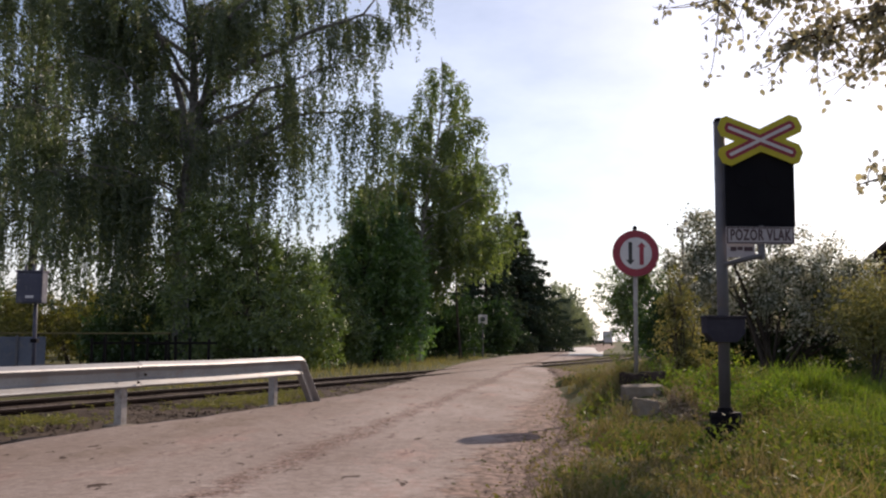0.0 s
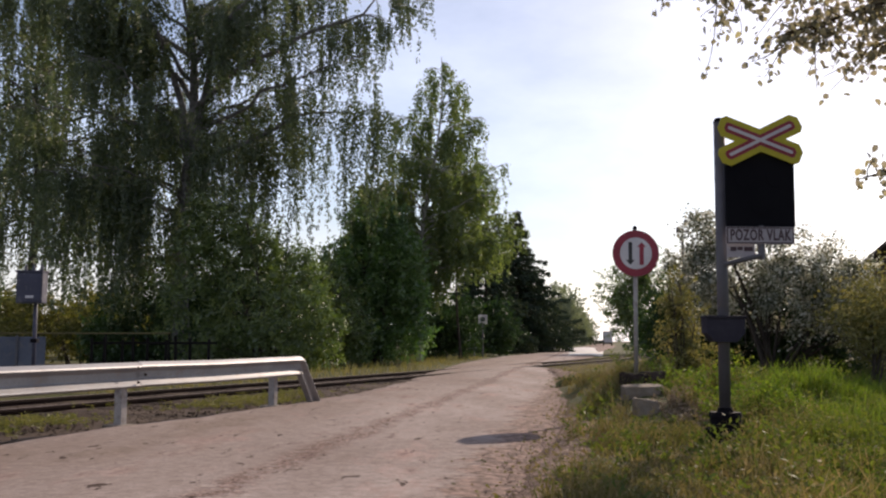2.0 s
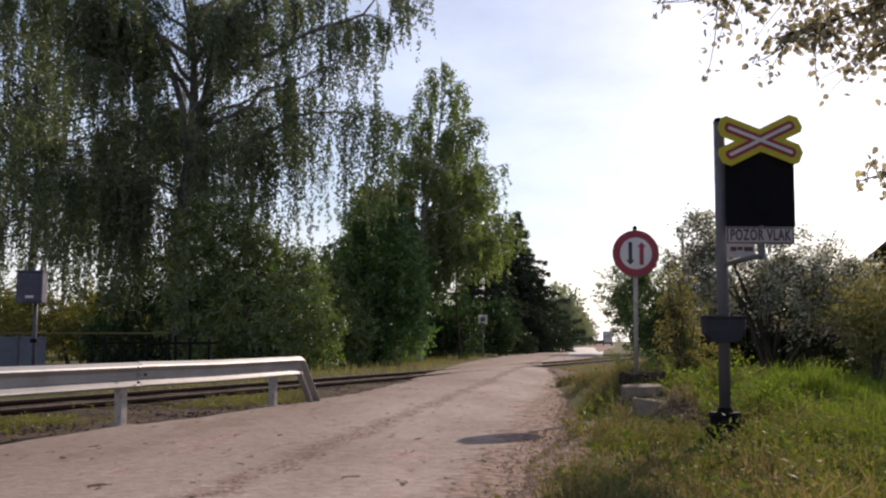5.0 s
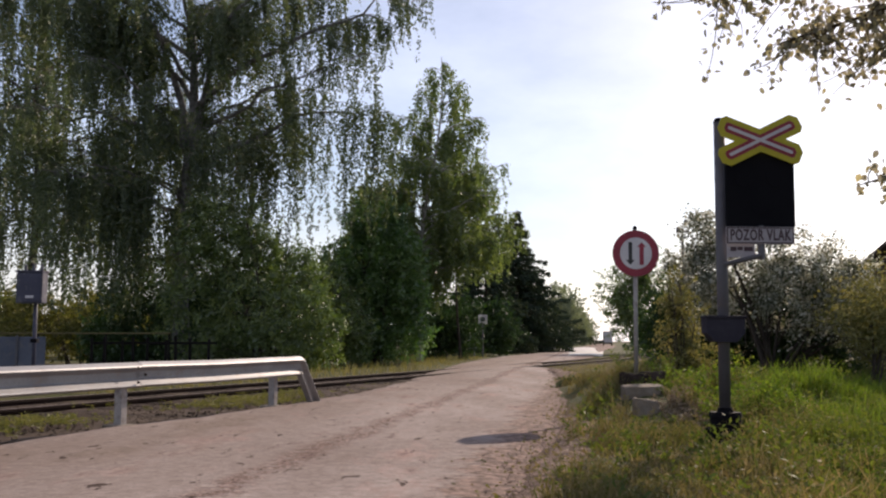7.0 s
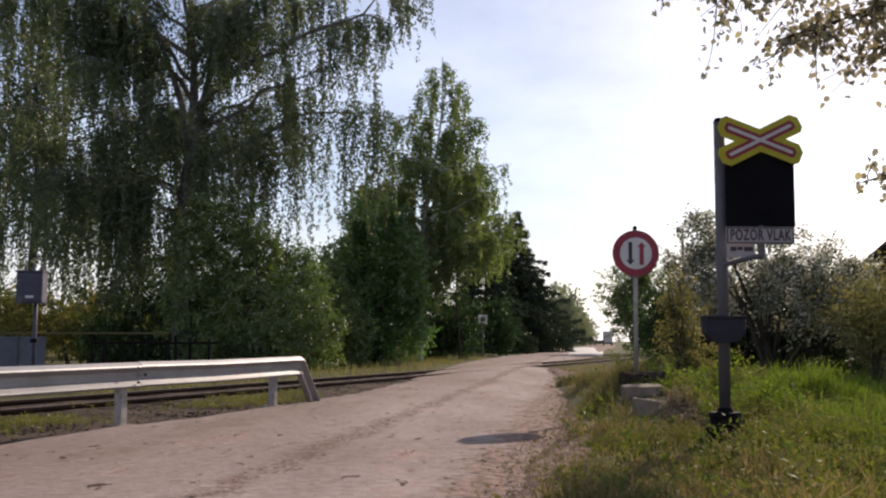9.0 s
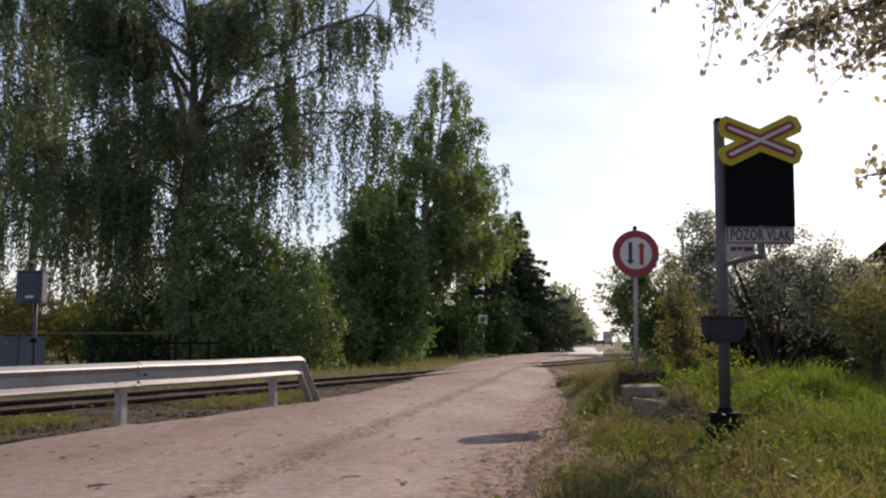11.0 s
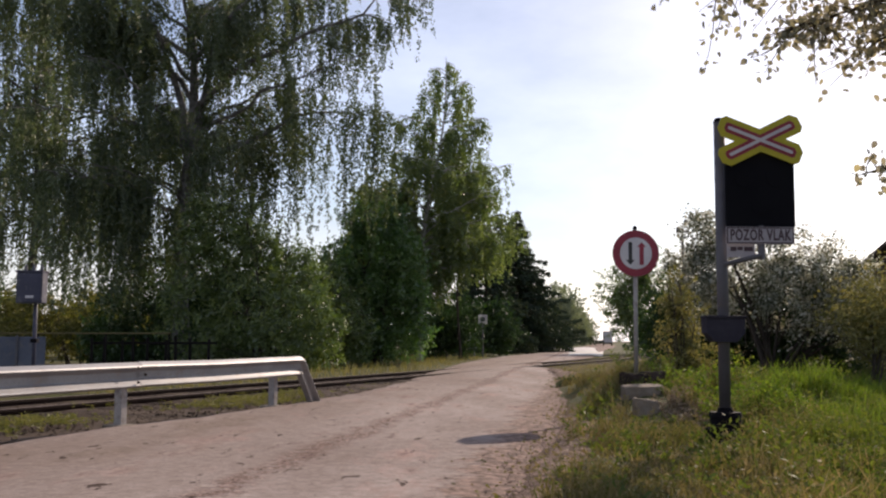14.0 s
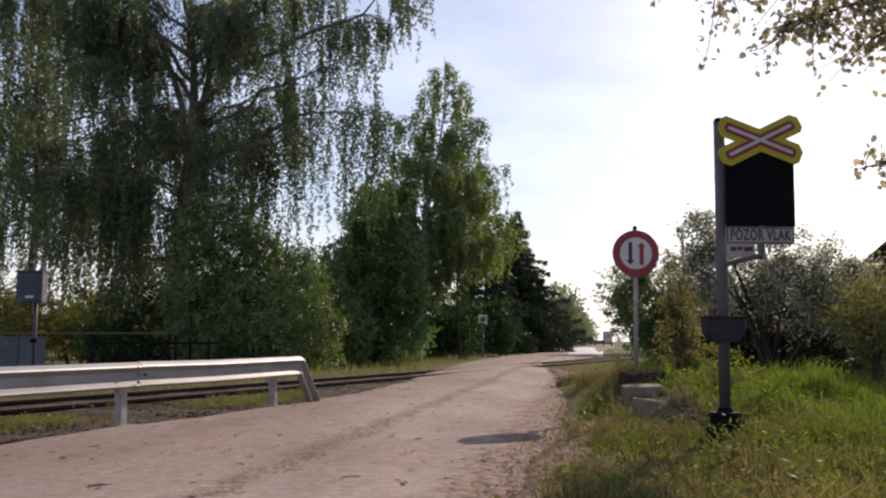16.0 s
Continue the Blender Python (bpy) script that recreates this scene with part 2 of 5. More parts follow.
# dark green, darkened further so the colour carries the shade under crowns
L_DARK = leafy("dark_green_shaded_leaves", [(0.0, (0.021, 0.044, 0.016)), (0.6, (0.038, 0.074, 0.024)), (1.0, (0.076, 0.12, 0.038))], 0.30, (1.0, 1.2, 0.5), 0.04, 0.3, 1.0)
L_SPRUCE = leafy("spruce_needles", [(0.0, (0.025, 0.043, 0.03)), (1.0, (0.06, 0.083, 0.053))], 0.15)
# pale grey-green leaves: the haze of distance is put into their colour
L_FAR = leafy("haze_paled_leaves", [(0.0, (0.20, 0.23, 0.215)), (1.0, (0.31, 0.34, 0.29))], 0.4)
L_YELLOW = leafy("yellowish_leaves", [(0.0, (0.11, 0.12, 0.045)), (0.6, (0.19, 0.185, 0.07)), (1.0, (0.33, 0.28, 0.13))], 0.42, patchy=0.3)
# leaf colour raised and greyed to paint the glare around the overhanging branch
L_OVER = leafy("glare_paled_leaves", [(0.0, (0.24, 0.23, 0.20)), (0.7, (0.37, 0.35, 0.27)), (1.0, (0.52, 0.47, 0.27))], 0.58, (1.05, 1.0, 0.85))
L_BLOSSOM = leafy("blossom_and_grey_leaves", [(0.0, (0.084, 0.102, 0.06)), (0.42, (0.168, 0.18, 0.114)), (0.55, (0.528, 0.504, 0.468)), (1.0, (0.8, 0.8, 0.78))], 0.45, (1.05, 1.05, 0.9), 0.03, 0.2, 1.5)
L_GRASS = leafy("green_grass", [(0.0, (0.063, 0.098, 0.018)), (0.5, (0.121, 0.155, 0.032)), (0.85, (0.201, 0.207, 0.057)), (1.0, (0.31, 0.253, 0.127))], 0.42, patchy=0.4, size=1.6)
# hay colour, paler than the dry grass to put sunlight into it
L_VERGE = leafy("sunlit_hay_foliage", [(0.0, (0.13, 0.15, 0.05)), (0.6, (0.25, 0.24, 0.10)), (1.0, (0.42, 0.37, 0.20))], 0.4, (1.1, 1.0, 0.6), patchy=0.5)
L_DRY = leafy("mixed_dry_grass", [(0.0, (0.085, 0.105, 0.03)), (0.4, (0.17, 0.165, 0.06)), (0.75, (0.29, 0.225, 0.125)), (1.0, (0.46, 0.37, 0.27))], 0.40, (1.1, 1.02, 0.65), patchy=0.45, size=1.5)
L_LIME = leafy("sunlit_lime_leaves", [(0.0, (0.088, 0.156, 0.02)), (0.6, (0.181, 0.269, 0.035)), (1.0, (0.312, 0.356, 0.062))], 0.45, (1.1, 1.1, 0.5), patchy=0.5)
L_PALE = leafy("pale_seed_heads", [(0.0, (0.19, 0.145, 0.105)), (1.0, (0.34, 0.27, 0.22))], 0.35, (1.0, 1.0, 0.9), patchy=0.4)

# ---- mesh helpers ----
def obj(name, me, material, parent=None, label=""):
    if material:
        me.materials.append(material)
    ob = new(name, me)
    ob.parent = parent
    if label:
        ob["label"] = label
    return ob


def part(name, bm, material, parent, label="", smooth=False):
    me = bpy.data.meshes.new(name)
    bm.to_mesh(me)
    bm.free()
    if smooth:
        me.polygons.foreach_set("use_smooth", [True] * len(me.polygons))
    return obj(name, me, material, parent, label)


def quads_mesh(name, verts, faces):
    """A mesh from arrays: verts (n, 3), faces (m, 3 or 4)."""
    me = bpy.data.meshes.new(name)
    verts, faces = np.asarray(verts, np.float32), np.asarray(faces, np.int32)
    me.vertices.add(len(verts))
    me.vertices.foreach_set("co", verts.ravel())
    k = faces.shape[1]
    me.loops.add(faces.size)
    me.loops.foreach_set("vertex_index", faces.ravel())
    me.polygons.add(len(faces))
    me.polygons.foreach_set("loop_start", np.arange(0, faces.size, k, dtype=np.int32))
    me.update(calc_edges=True)
    return me


def root(name, at, label, category, group="", kind=""):
    ob = new(name)
    ob.empty_display_size = 0.2
    ob.matrix_basis = pose(*at)
    return tagged(ob, label, category, group, kind)


def box(bm, x0, x1, y0, y1, z0, z1, bevel=0.0, m=None):
    g = bmesh.ops.create_cube(bm, size=1.0)["verts"]
    bmesh.ops.transform(bm, matrix=Matrix.LocRotScale(((x0 + x1) / 2, (y0 + y1) / 2, (z0 + z1) / 2), None, (x1 - x0, y1 - y0, z1 - z0)), verts=g)
    if bevel:
        es = list({e for v in g for e in v.link_edges})
        r = bmesh.ops.bevel(bm, geom=es, offset=bevel, segments=2, affect="EDGES", profile=0.6)
        g = list({v for f in r["faces"] for v in f.verts} | {v for v in g if v.is_valid})
    if m is not None:
        bmesh.ops.transform(bm, matrix=m, verts=[v for v in g if v.is_valid])
    return bm


def rod(bm, a, b, r, r2=None, seg=14):
    a, b = Vector(a), Vector(b)
    g = bmesh.ops.create_cone(bm, cap_ends=True, segments=seg, radius1=r, radius2=r if r2 is None else r2, depth=(b - a).length)["verts"]
    q = (b - a).to_track_quat("Z", "Y").to_matrix().to_4x4()
    bmesh.ops.transform(bm, matrix=Matrix.Translation((a + b) / 2) @ q, verts=g)
    return bm


def plate(bm, outline, y0, y1):
    """A flat plate in the xz plane, given by its outline, from y0 to y1."""
    f = bm.faces.new([bm.verts.new((x, y0, z)) for x, z in outline])
    r = bmesh.ops.extrude_face_region(bm, geom=[f])
    bmesh.ops.translate(bm, vec=(0, y1 - y0, 0), verts=[v for v in r["geom"] if isinstance(v, bmesh.types.BMVert)])
    bmesh.ops.recalc_face_normals(bm, faces=bm.faces)
    return bm


def tubes_mesh(name, lines, sides=6):
    """One mesh of tapered tubes; lines: (points (n, 3), radii (n,))."""
    vs, fs, base = [], [], 0
    ang = np.linspace(0, 2 * np.pi, sides, endpoint=False)
    for pts, rad in lines:
        pts, rad = np.asarray(pts, float), np.asarray(rad, float)
        d = np.gradient(pts, axis=0)
        d /= np.linalg.norm(d, axis=1, keepdims=True) + 1e-9
        ref = np.where(np.abs(d[:, 2:3]) > 0.9, np.array([[1.0, 0, 0]]), np.array([[0, 0, 1.0]]))
        u = np.cross(d, ref)
        u /= np.linalg.norm(u, axis=1, keepdims=True) + 1e-9
        w = np.cross(d, u)
        ring = pts[:, None] + rad[:, None, None] * (np.cos(ang)[None, :, None] * u[:, None] + np.sin(ang)[None, :, None] * w[:, None])
        vs.append(ring.reshape(-1, 3))
        n = len(pts)
        i, j = np.meshgrid(np.arange(n - 1), np.arange(sides), indexing="ij")
        a, b = base + i * sides + j, base + i * sides + (j + 1) % sides
        fs.append(np.stack([a, b, b + sides, a + sides], -1).reshape(-1, 4))
        base += n * sides
    me = quads_mesh(name, np.concatenate(vs), np.concatenate(fs))
    me.polygons.foreach_set("use_smooth", [True] * len(me.polygons))
    return me


def unit(a):
    return a / (np.linalg.norm(a, axis=1, keepdims=True) + 1e-9)


def leaf_mesh(name, at, axis, length, width, rng):
    """Four-cornered leaves at the given points along the given axes."""
    n = len(at)
    axis = unit(axis)
    side = unit(np.cross(axis, rng.normal(size=(n, 3))))
    ln = (length * rng.uniform(0.65, 1.25, n))[:, None]
    wd = (width * rng.uniform(0.7, 1.25, n))[:, None]
    nor = np.cross(axis, side)
    v = np.stack([at, at + axis * ln * 0.45 + side * wd * 0.5 + nor * wd * 0.12, at + axis * ln, at + axis * ln * 0.45 - side * wd * 0.5 + nor * wd * 0.12], 1).reshape(-1, 3)
    return quads_mesh(name, v, np.arange(4 * n).reshape(n, 4))


def round_leaf_mesh(name, at, axis, length, width, rng):
    """Six-cornered, slightly cupped leaves."""
    n = len(at)
    axis = unit(axis)
    side = unit(np.cross(axis, rng.normal(size=(n, 3))))
    ln, wd = (length * rng.uniform(0.6, 1.2, n))[:, None], (width * rng.uniform(0.7, 1.2, n))[:, None]
    nor = np.cross(axis, side) * wd * 0.12
    v = np.stack([at, at + axis * ln * 0.22 + side * wd * 0.46 + nor, at + axis * ln * 0.6 + side * wd * 0.42 + nor, at + axis * ln,
                  at + axis * ln * 0.6 - side * wd * 0.42 + nor, at + axis * ln * 0.22 - side * wd * 0.46 + nor], 1).reshape(-1, 3)
    return quads_mesh(name, v, np.arange(6 * n).reshape(n, 6))


# ---- lie of the land ----
ROAD_Y = [-30, 0, 6.4, 8.5, 10.6, 13.5, 16.7, 20, 26, 31.5, 40, 52, 63, 80, 110, 200, 400, 900]
ROAD_R = [-3.5, -0.9, 0.25, 0.6, 1.05, 1.5, 2.0, 2.38, 2.95, 3.3, 3.7, 6.6, 9.8, 13.2, 18.6, 36.5, 69.5, 152]
ROAD_L = [-17.5, -8.1, -5.9, -5.15, -4.45, -3.45, -2.45, -1.75, -0.9, -0.35, 0.5, 1.9, 3.5, 7.4, 13.6, 29.5, 62.5, 145]

TRACK = np.array([-6.55, 14.05])
TD = np.array([0.377, 0.926]) / np.hypot(0.377, 0.926)
TN = np.array([TD[1], -TD[0]])


def smooth(a, b, x):
    t = np.clip((np.asarray(x, float) - a) / (b - a), 0, 1)
    return t * t * (3 - 2 * t)


def road_z(y):
    return 0.02 + 0.06 * smooth(23, 30, y) * (1 - smooth(42, 60, y))


def road_lr(y):
    return np.interp(y, ROAD_Y, ROAD_L), np.interp(y, ROAD_Y, ROAD_R)


def wob(x, y, s=1.0):
    return np.sin(x * 1.7 * s + 0.6 * y * s) * np.cos(y * 1.3 * s - 0.5 * x * s) + 0.5 * np.sin(3.1 * x * s - 2.3 * y * s + 1.0)


def turf_z(x, y):
    """Height of the ground: level by the road, a low bank behind the kerb stones, uneven turf."""
    x, y = np.asarray(x, float), np.asarray(y, float)
    l, r = road_lr(y)
    off = np.maximum(x - r, l - x)
    bank = 0.36 * smooth(10.8, 13.8, y) * (1 - smooth(15.5, 24, y)) * smooth(1.9, 2.9, x) * (1 - smooth(4.5, 7.0, x))
    near = 1 - smooth(60, 120, np.hypot(x, y))
    return np.where(off < 0.05, -0.10, -0.03 + 0.06 * smooth(0.0, 0.9, off) + (0.035 * wob(x, y) * smooth(0.3, 1.5, off) + bank) * near)


def land_z(x, y):
    """The soil, cut away under the track bed."""
    side = (np.asarray(x, float) - TRACK[0]) * TN[0] + (np.asarray(y, float) - TRACK[1]) * TN[1]
    return turf_z(x, y) - 0.16 * smooth(-2.9, -2.3, side) * (1 - smooth(3.05, 3.2, side))


def grid_mesh(name, xs, ys, zf):
    gx, gy = np.meshgrid(xs, ys, indexing="ij")
    v = np.stack([gx, gy, zf(gx, gy)], -1).reshape(-1, 3)
    nx, ny = len(xs), len(ys)
    i, j = np.meshgrid(np.arange(nx - 1), np.arange(ny - 1), indexing="ij")
    a = i * ny + j
    me = quads_mesh(name, v, np.stack([a, a + ny, a + ny + 1, a + 1], -1).reshape(-1, 4))
    me.polygons.foreach_set("use_smooth", [True] * len(me.polygons))
    return me


def spread(near, far, step, grow):
    a = list(np.arange(-near, near + 1e-6, step))
    d, x = step, near
    while x < far:
        d *= grow
        x += d
        a = [-x] + a + [x]
    return np.array(a)


ground = obj("ground", grid_mesh("ground", spread(16, 2500, 0.25, 1.25), spread(20, 2500, 0.25, 1.22) + 20, land_z), SOIL)
tagged(ground, "dry grassy soil beside the worn road", "ground", kind="structure")


def build_road():
    ys = np.concatenate([np.arange(-30, 3, 1.0), np.arange(3, 70, 0.2), np.arange(70, 200, 4), np.arange(200, 901, 50)])
    l, r = road_lr(ys)
    n = 24
    f = np.linspace(0, 1, n)
    l = l + 0.05 * np.sin(ys * 2.1) + 0.04 * np.sin(ys * 5.3 + 1)
    rr = np.random.default_rng(2)
    r = r + np.convolve(rr.normal(0, 0.16, len(ys) + 4), np.ones(5) / 5, 'valid') + rr.normal(0, 0.03, len(ys)) + 0.4 * (ys < 36) * (ys > 3)
    x = l[:, None] + (r - l)[:, None] * f[None]
    y = np.repeat(ys[:, None], n, 1)
    z = road_z(y) + 0.008 * wob(x, y, 0.8) + 0.03 * np.sin(np.pi * f)[None]
    z[:, 0] -= 0.16
    z[:, -1] -= 0.07
    z[:, -2] -= 0.02
    v = np.stack([x, y, z], -1).reshape(-1, 3)
    i, j = np.meshgrid(np.arange(len(ys) - 1), np.arange(n - 1), indexing="ij")
    a = i * n + j
    me = quads_mesh("road", v, np.stack([a, a + 1, a + n + 1, a + n], -1).reshape(-1, 4))
    me.polygons.foreach_set("use_smooth", [True] * len(me.polygons))
    return tagged(obj("road", me, ASPHALT), "narrow worn asphalt road, pinkish grey and patched", "road", kind="structure")


road = build_road()

# gravel shoulder along the crumbled edge of the road
def build_shoulder():
    ys = np.concatenate([np.arange(-30, 2, 1.0), np.arange(2.0, 34, 0.2)])
    r = np.interp(ys, ROAD_Y, ROAD_R)
    f = np.linspace(0, 1, 8)
    wd = 0.85 + 0.2 * np.sin(ys * 1.3) + 0.1 * np.sin(ys * 3.7)
    x = (r + 0.1)[:, None] + wd[:, None] * f[None]
    y = np.repeat(ys[:, None], 8, 1)
    z = -0.012 + 0.05 * np.sin(np.pi * f)[None] + 0.006 * wob(x, y, 3) + (road_z(y) - 0.02)
    z[:, -1] -= 0.07
    z[:, 0] -= 0.05
    v = np.stack([x, y, z], -1).reshape(-1, 3)
    i, j = np.meshgrid(np.arange(len(ys) - 1), np.arange(7), indexing="ij")
    a = i * 8 + j
    me = quads_mesh("shoulder", v, np.stack([a, a + 1, a + 9, a + 8], -1).reshape(-1, 4))
    return tagged(obj("shoulder", me, GRAVEL), "crumbled reddish gravel shoulder along the road", "road shoulder", kind="structure")


shoulder = build_shoulder()


# a paler strip laid just above the road beyond the crossing
def build_apron():
    ys = np.arange(66, 150, 1.5)
    f = np.linspace(0, 1, 5)
    x = (0.1225 * ys)[:, None] + (0.045 * ys)[:, None] * f[None]
    y = np.repeat(ys[:, None], 5, 1)
    z = road_z(y) + 0.05 - 0.09 * ((f == 0) | (f == 1))[None]
    i, j = np.meshgrid(np.arange(len(ys) - 1), np.arange(4), indexing="ij")
    a = i * 5 + j
    me = quads_mesh("pavement", np.stack([x, y, z], -1).reshape(-1, 3), np.stack([a, a + 1, a + 6, a + 5], -1).reshape(-1, 4))
    return tagged(obj("pavement", me, APRON), "pale surface laid over the road beyond the crossing", "pavement", kind="structure")


apron = build_apron()


def pebbles(name, x, y, z, size, material, rng):
    """Loose stones: squashed eight-faced lumps, one mesh."""
    n = len(x)
    o = np.array([[1, 0, 0], [0, 1, 0], [-1, 0, 0], [0, -1, 0], [0, 0, 0.7], [0, 0, -0.7]], float)
    s = size * rng.uniform(0.4, 1.4, (n, 1, 1)) * rng.uniform(0.7, 1.3, (n, 6, 1))
    a = rng.uniform(0, 6.28, n)
    c, si = np.cos(a)[:, None], np.sin(a)[:, None]
    p = np.stack([o[None, :, 0] * c - o[None, :, 1] * si, o[None, :, 0] * si + o[None, :, 1] * c, np.repeat(o[None, :, 2], n, 0)], -1) * s
    p += np.stack([x, y, z], -1)[:, None]
    t = np.array([[0, 1, 4], [1, 2, 4], [2, 3, 4], [3, 0, 4], [1, 0, 5], [2, 1, 5], [3, 2, 5], [0, 3, 5]])
    me = quads_mesh(name, p.reshape(-1, 3), (np.arange(n)[:, None, None] * 6 + t[None]).reshape(-1, 3))
    return obj(name, me, material)


# ---- railway ----
TRACK_ANG = math.degrees(math.atan2(TD[1], TD[0]))


def along(s, o):
    return TRACK + TD * s + TN * o


def track_off(x, y):
    return (np.asarray(x) - TRACK[0]) * TN[0] + (np.asarray(y) - TRACK[1]) * TN[1]


def build_track():
    tr = root("railway_track", (0, 0, 0), "rusty single railway track on dusty ballast crossing the road", "railway track", kind="structure")
    s = np.arange(-26, 75, 0.4)
    o = np.linspace(-2.6, 3.25, 10)
    ss, oo = np.meshgrid(s, o, indexing="ij")
    p = TRACK[None, None] + TD[None, None] * ss[..., None] + TN[None, None] * oo[..., None]
    z = 0.02 - 0.035 * smooth(1.2, 1.9, np.abs(oo)) - 0.1 * smooth(1.9, 2.6, -oo) + 0.012 * wob(p[..., 0], p[..., 1], 2.2)
    v = np.concatenate([p, z[..., None]], -1).reshape(-1, 3)
    i, j = np.meshgrid(np.arange(len(s) - 1), np.arange(9), indexing="ij")
    a = i * 10 + j
    obj("ballast", quads_mesh("ballast", v, np.stack([a, a + 10, a + 11, a + 1], -1).reshape(-1, 4)), BALLAST, tr)
    prof = [(-0.06, 0.0), (0.06, 0.0), (0.06, 0.012), (0.012, 0.03), (0.012, 0.10), (0.035, 0.108), (0.035, 0.14), (0.028, 0.147), (-0.028, 0.147), (-0.035, 0.14), (-0.035, 0.108), (-0.012, 0.10), (-0.012, 0.03), (-0.06, 0.012)]
    for side in (-0.7525, 0.7525):
        bm = bmesh.new()
        rings = []
        for sk in (-26, 75):
            c = along(sk, side)
            rings.append([bm.verts.new((c[0] + TN[0] * px, c[1] + TN[1] * px, -0.035 + pz)) for px, pz in prof])
        for k in range(len(prof)):
            bm.faces.new((rings[0][k], rings[0][(k + 1) % len(prof)], rings[1][(k + 1) % len(prof)], rings[1][k]))
        rail = part("rail", bm, RUST, tr)
        bm = bmesh.new()
        mid = along(24.5, side)
        box(bm, -50.5, 50.5, -0.024, 0.024, 0.108, 0.1145, 0.002, pose(mid[0], mid[1], 0, 0, 0, TRACK_ANG))
        part("rail_head", bm, WORN, rail, "dull worn running surface")
    bm = bmesh.new()
    box(bm, -0.12, 0.12, -1.25, 1.25, -0.09, 0.025, 0.012)
    first = part("sleeper", bm, SLEEPER, tr)
    for k in range(-30, 70):
        sk = 0.62 * k
        c = along(sk, 0.0)
        l, r = road_lr(c[1])
        if l - 0.3 < c[0] < r + 0.3:
            continue
        ob = new("sleeper", first.data)
        ob.parent = tr
        ob.matrix_basis = pose(c[0], c[1], 0.0, 0, 0, TRACK_ANG + 1.2 * math.sin(k * 2.7))
    c = along(-19.22, 0.0)
    first.matrix_basis = pose(c[0], c[1], 0.0, 0, 0, TRACK_ANG)
    return tr


railway = build_track()

# ---- guard rail ----
GD = np.array([1.23, 3.5]) / np.hypot(1.23, 3.5)
GN = np.array([GD[1], -GD[0]])
G0 = np.array([-3.92, 11.7])
WPROF = [(0.0, 0.16), (0.02, 0.157), (0.075, 0.115), (0.083, 0.10), (0.078, 0.085), (0.01, 0.05), (0.0, 0.035), (0.0, -0.045), (0.01, -0.06), (0.078, -0.115), (0.083, -0.13), (0.075, -0.142), (0.012, -0.157), (0.0, -0.16)]


def beam(bm, stations, thick=0.004):
    """A corrugated beam swept through stations: (along, height, tilt); both skins and closed rims."""
    rings = []
    for s, h, tilt in stations:
        c = G0 + GD * s
        ring = []
        for skin in (0.0, -thick):
            for po, pz in (WPROF if skin == 0.0 else WPROF[::-1]):
                o = po + skin
                zz = h + pz * math.cos(tilt)
                q = c + GN * o + GD * (pz * math.sin(tilt))
                ring.append(bm.verts.new((q[0], q[1], zz)))
        rings.append(ring)
    n = len(rings[0])
    for a, b in zip(rings, rings[1:]):
        for k in range(n):
            bm.faces.new((a[k], a[(k + 1) % n], b[(k + 1) % n], b[k]))
    bm.faces.new(rings[0])
    bm.faces.new(rings[-1][::-1])
    bmesh.ops.recalc_face_normals(bm, faces=bm.faces)


def build_guard():
    g = root("guard_rail", (0, 0, 0), "weathered galvanised steel guard rail with a bent-down end", "guard rail")
    H = 0.63
    bm = bmesh.new()
    beam(bm, [(-9.0, H, 0), (-4.0, H - 0.005, 0), (0.35, H, 0)])
    part("beam", bm, GALV, g)
    bm = bmesh.new()
    bend = [(0.28, H + 0.006, 0), (2.0, H - 0.004, 0), (4.55, H + 0.01, 0)]
    for k in range(1, 4):
        a = radians(52) * k / 3
        bend.append((4.55 + 0.05 * math.sin(a), H + 0.01 - 0.05 * (1 - math.cos(a)), a))
    bend.append((5.16, -0.08, radians(52)))
    beam(bm, bend)
    part("beam", bm, GALV, g)
    for s in (-8.0, -4.0, 0.06, 3.80):
        c = G0 + GD * s
        bm = bmesh.new()
        box(bm, -0.05, 0.06, 0.006, 0.11, -0.1, H + 0.06, 0.006, pose(c[0], c[1], 0, 0, 0, math.degrees(math.atan2(GN[1], GN[0])) + 90))
        post = part("post", bm, POST, g)
        bm = bmesh.new()
        box(bm, -0.14, 0.14, -0.09, 0.21, -0.05, 0.035, 0.01, pose(c[0], c[1], 0, 0, 0, math.degrees(math.atan2(GN[1], GN[0])) + 90))
        part("foot", bm, CONCRETE, post)
    for s, zz in ((0.2, 0.09), (0.2, -0.09), (0.45, 0.0)):
        c = G0 + GD * s + GN * (0.084 if zz else 0.004)
        bm = bmesh.new()
        rod(bm, (c[0], c[1], H + zz), (c[0] + GN[0] * 0.016, c[1] + GN[1] * 0.016, H + zz), 0.018, 0.012, 8)
        part("bolt", bm, RUST, g)
    return g


guard = build_guard()


# ---- warning signal ----
def text_part(name, words, size, at, material, parent, stretch=1.0):
    cu = bpy.data.curves.new(name, "FONT")
    cu.body, cu.size, cu.align_x, cu.align_y, cu.extrude = words, size, "CENTER", "CENTER", 0.002
    cu.space_character, cu.offset = 1.12, 0.004
    tmp = bpy.data.objects.new(name, cu)
    scene.collection.objects.link(tmp)
    me = bpy.data.meshes.new_from_object(tmp.evaluated_get(bpy.context.evaluated_depsgraph_get()))
    bpy.data.objects.remove(tmp)
    me.materials.clear()
    ob = obj(name, me, material, parent)
    ob.matrix_basis = pose(*at, 90, 0, 0) @ Matrix.Diagonal((stretch, 1, 1, 1))
    return ob


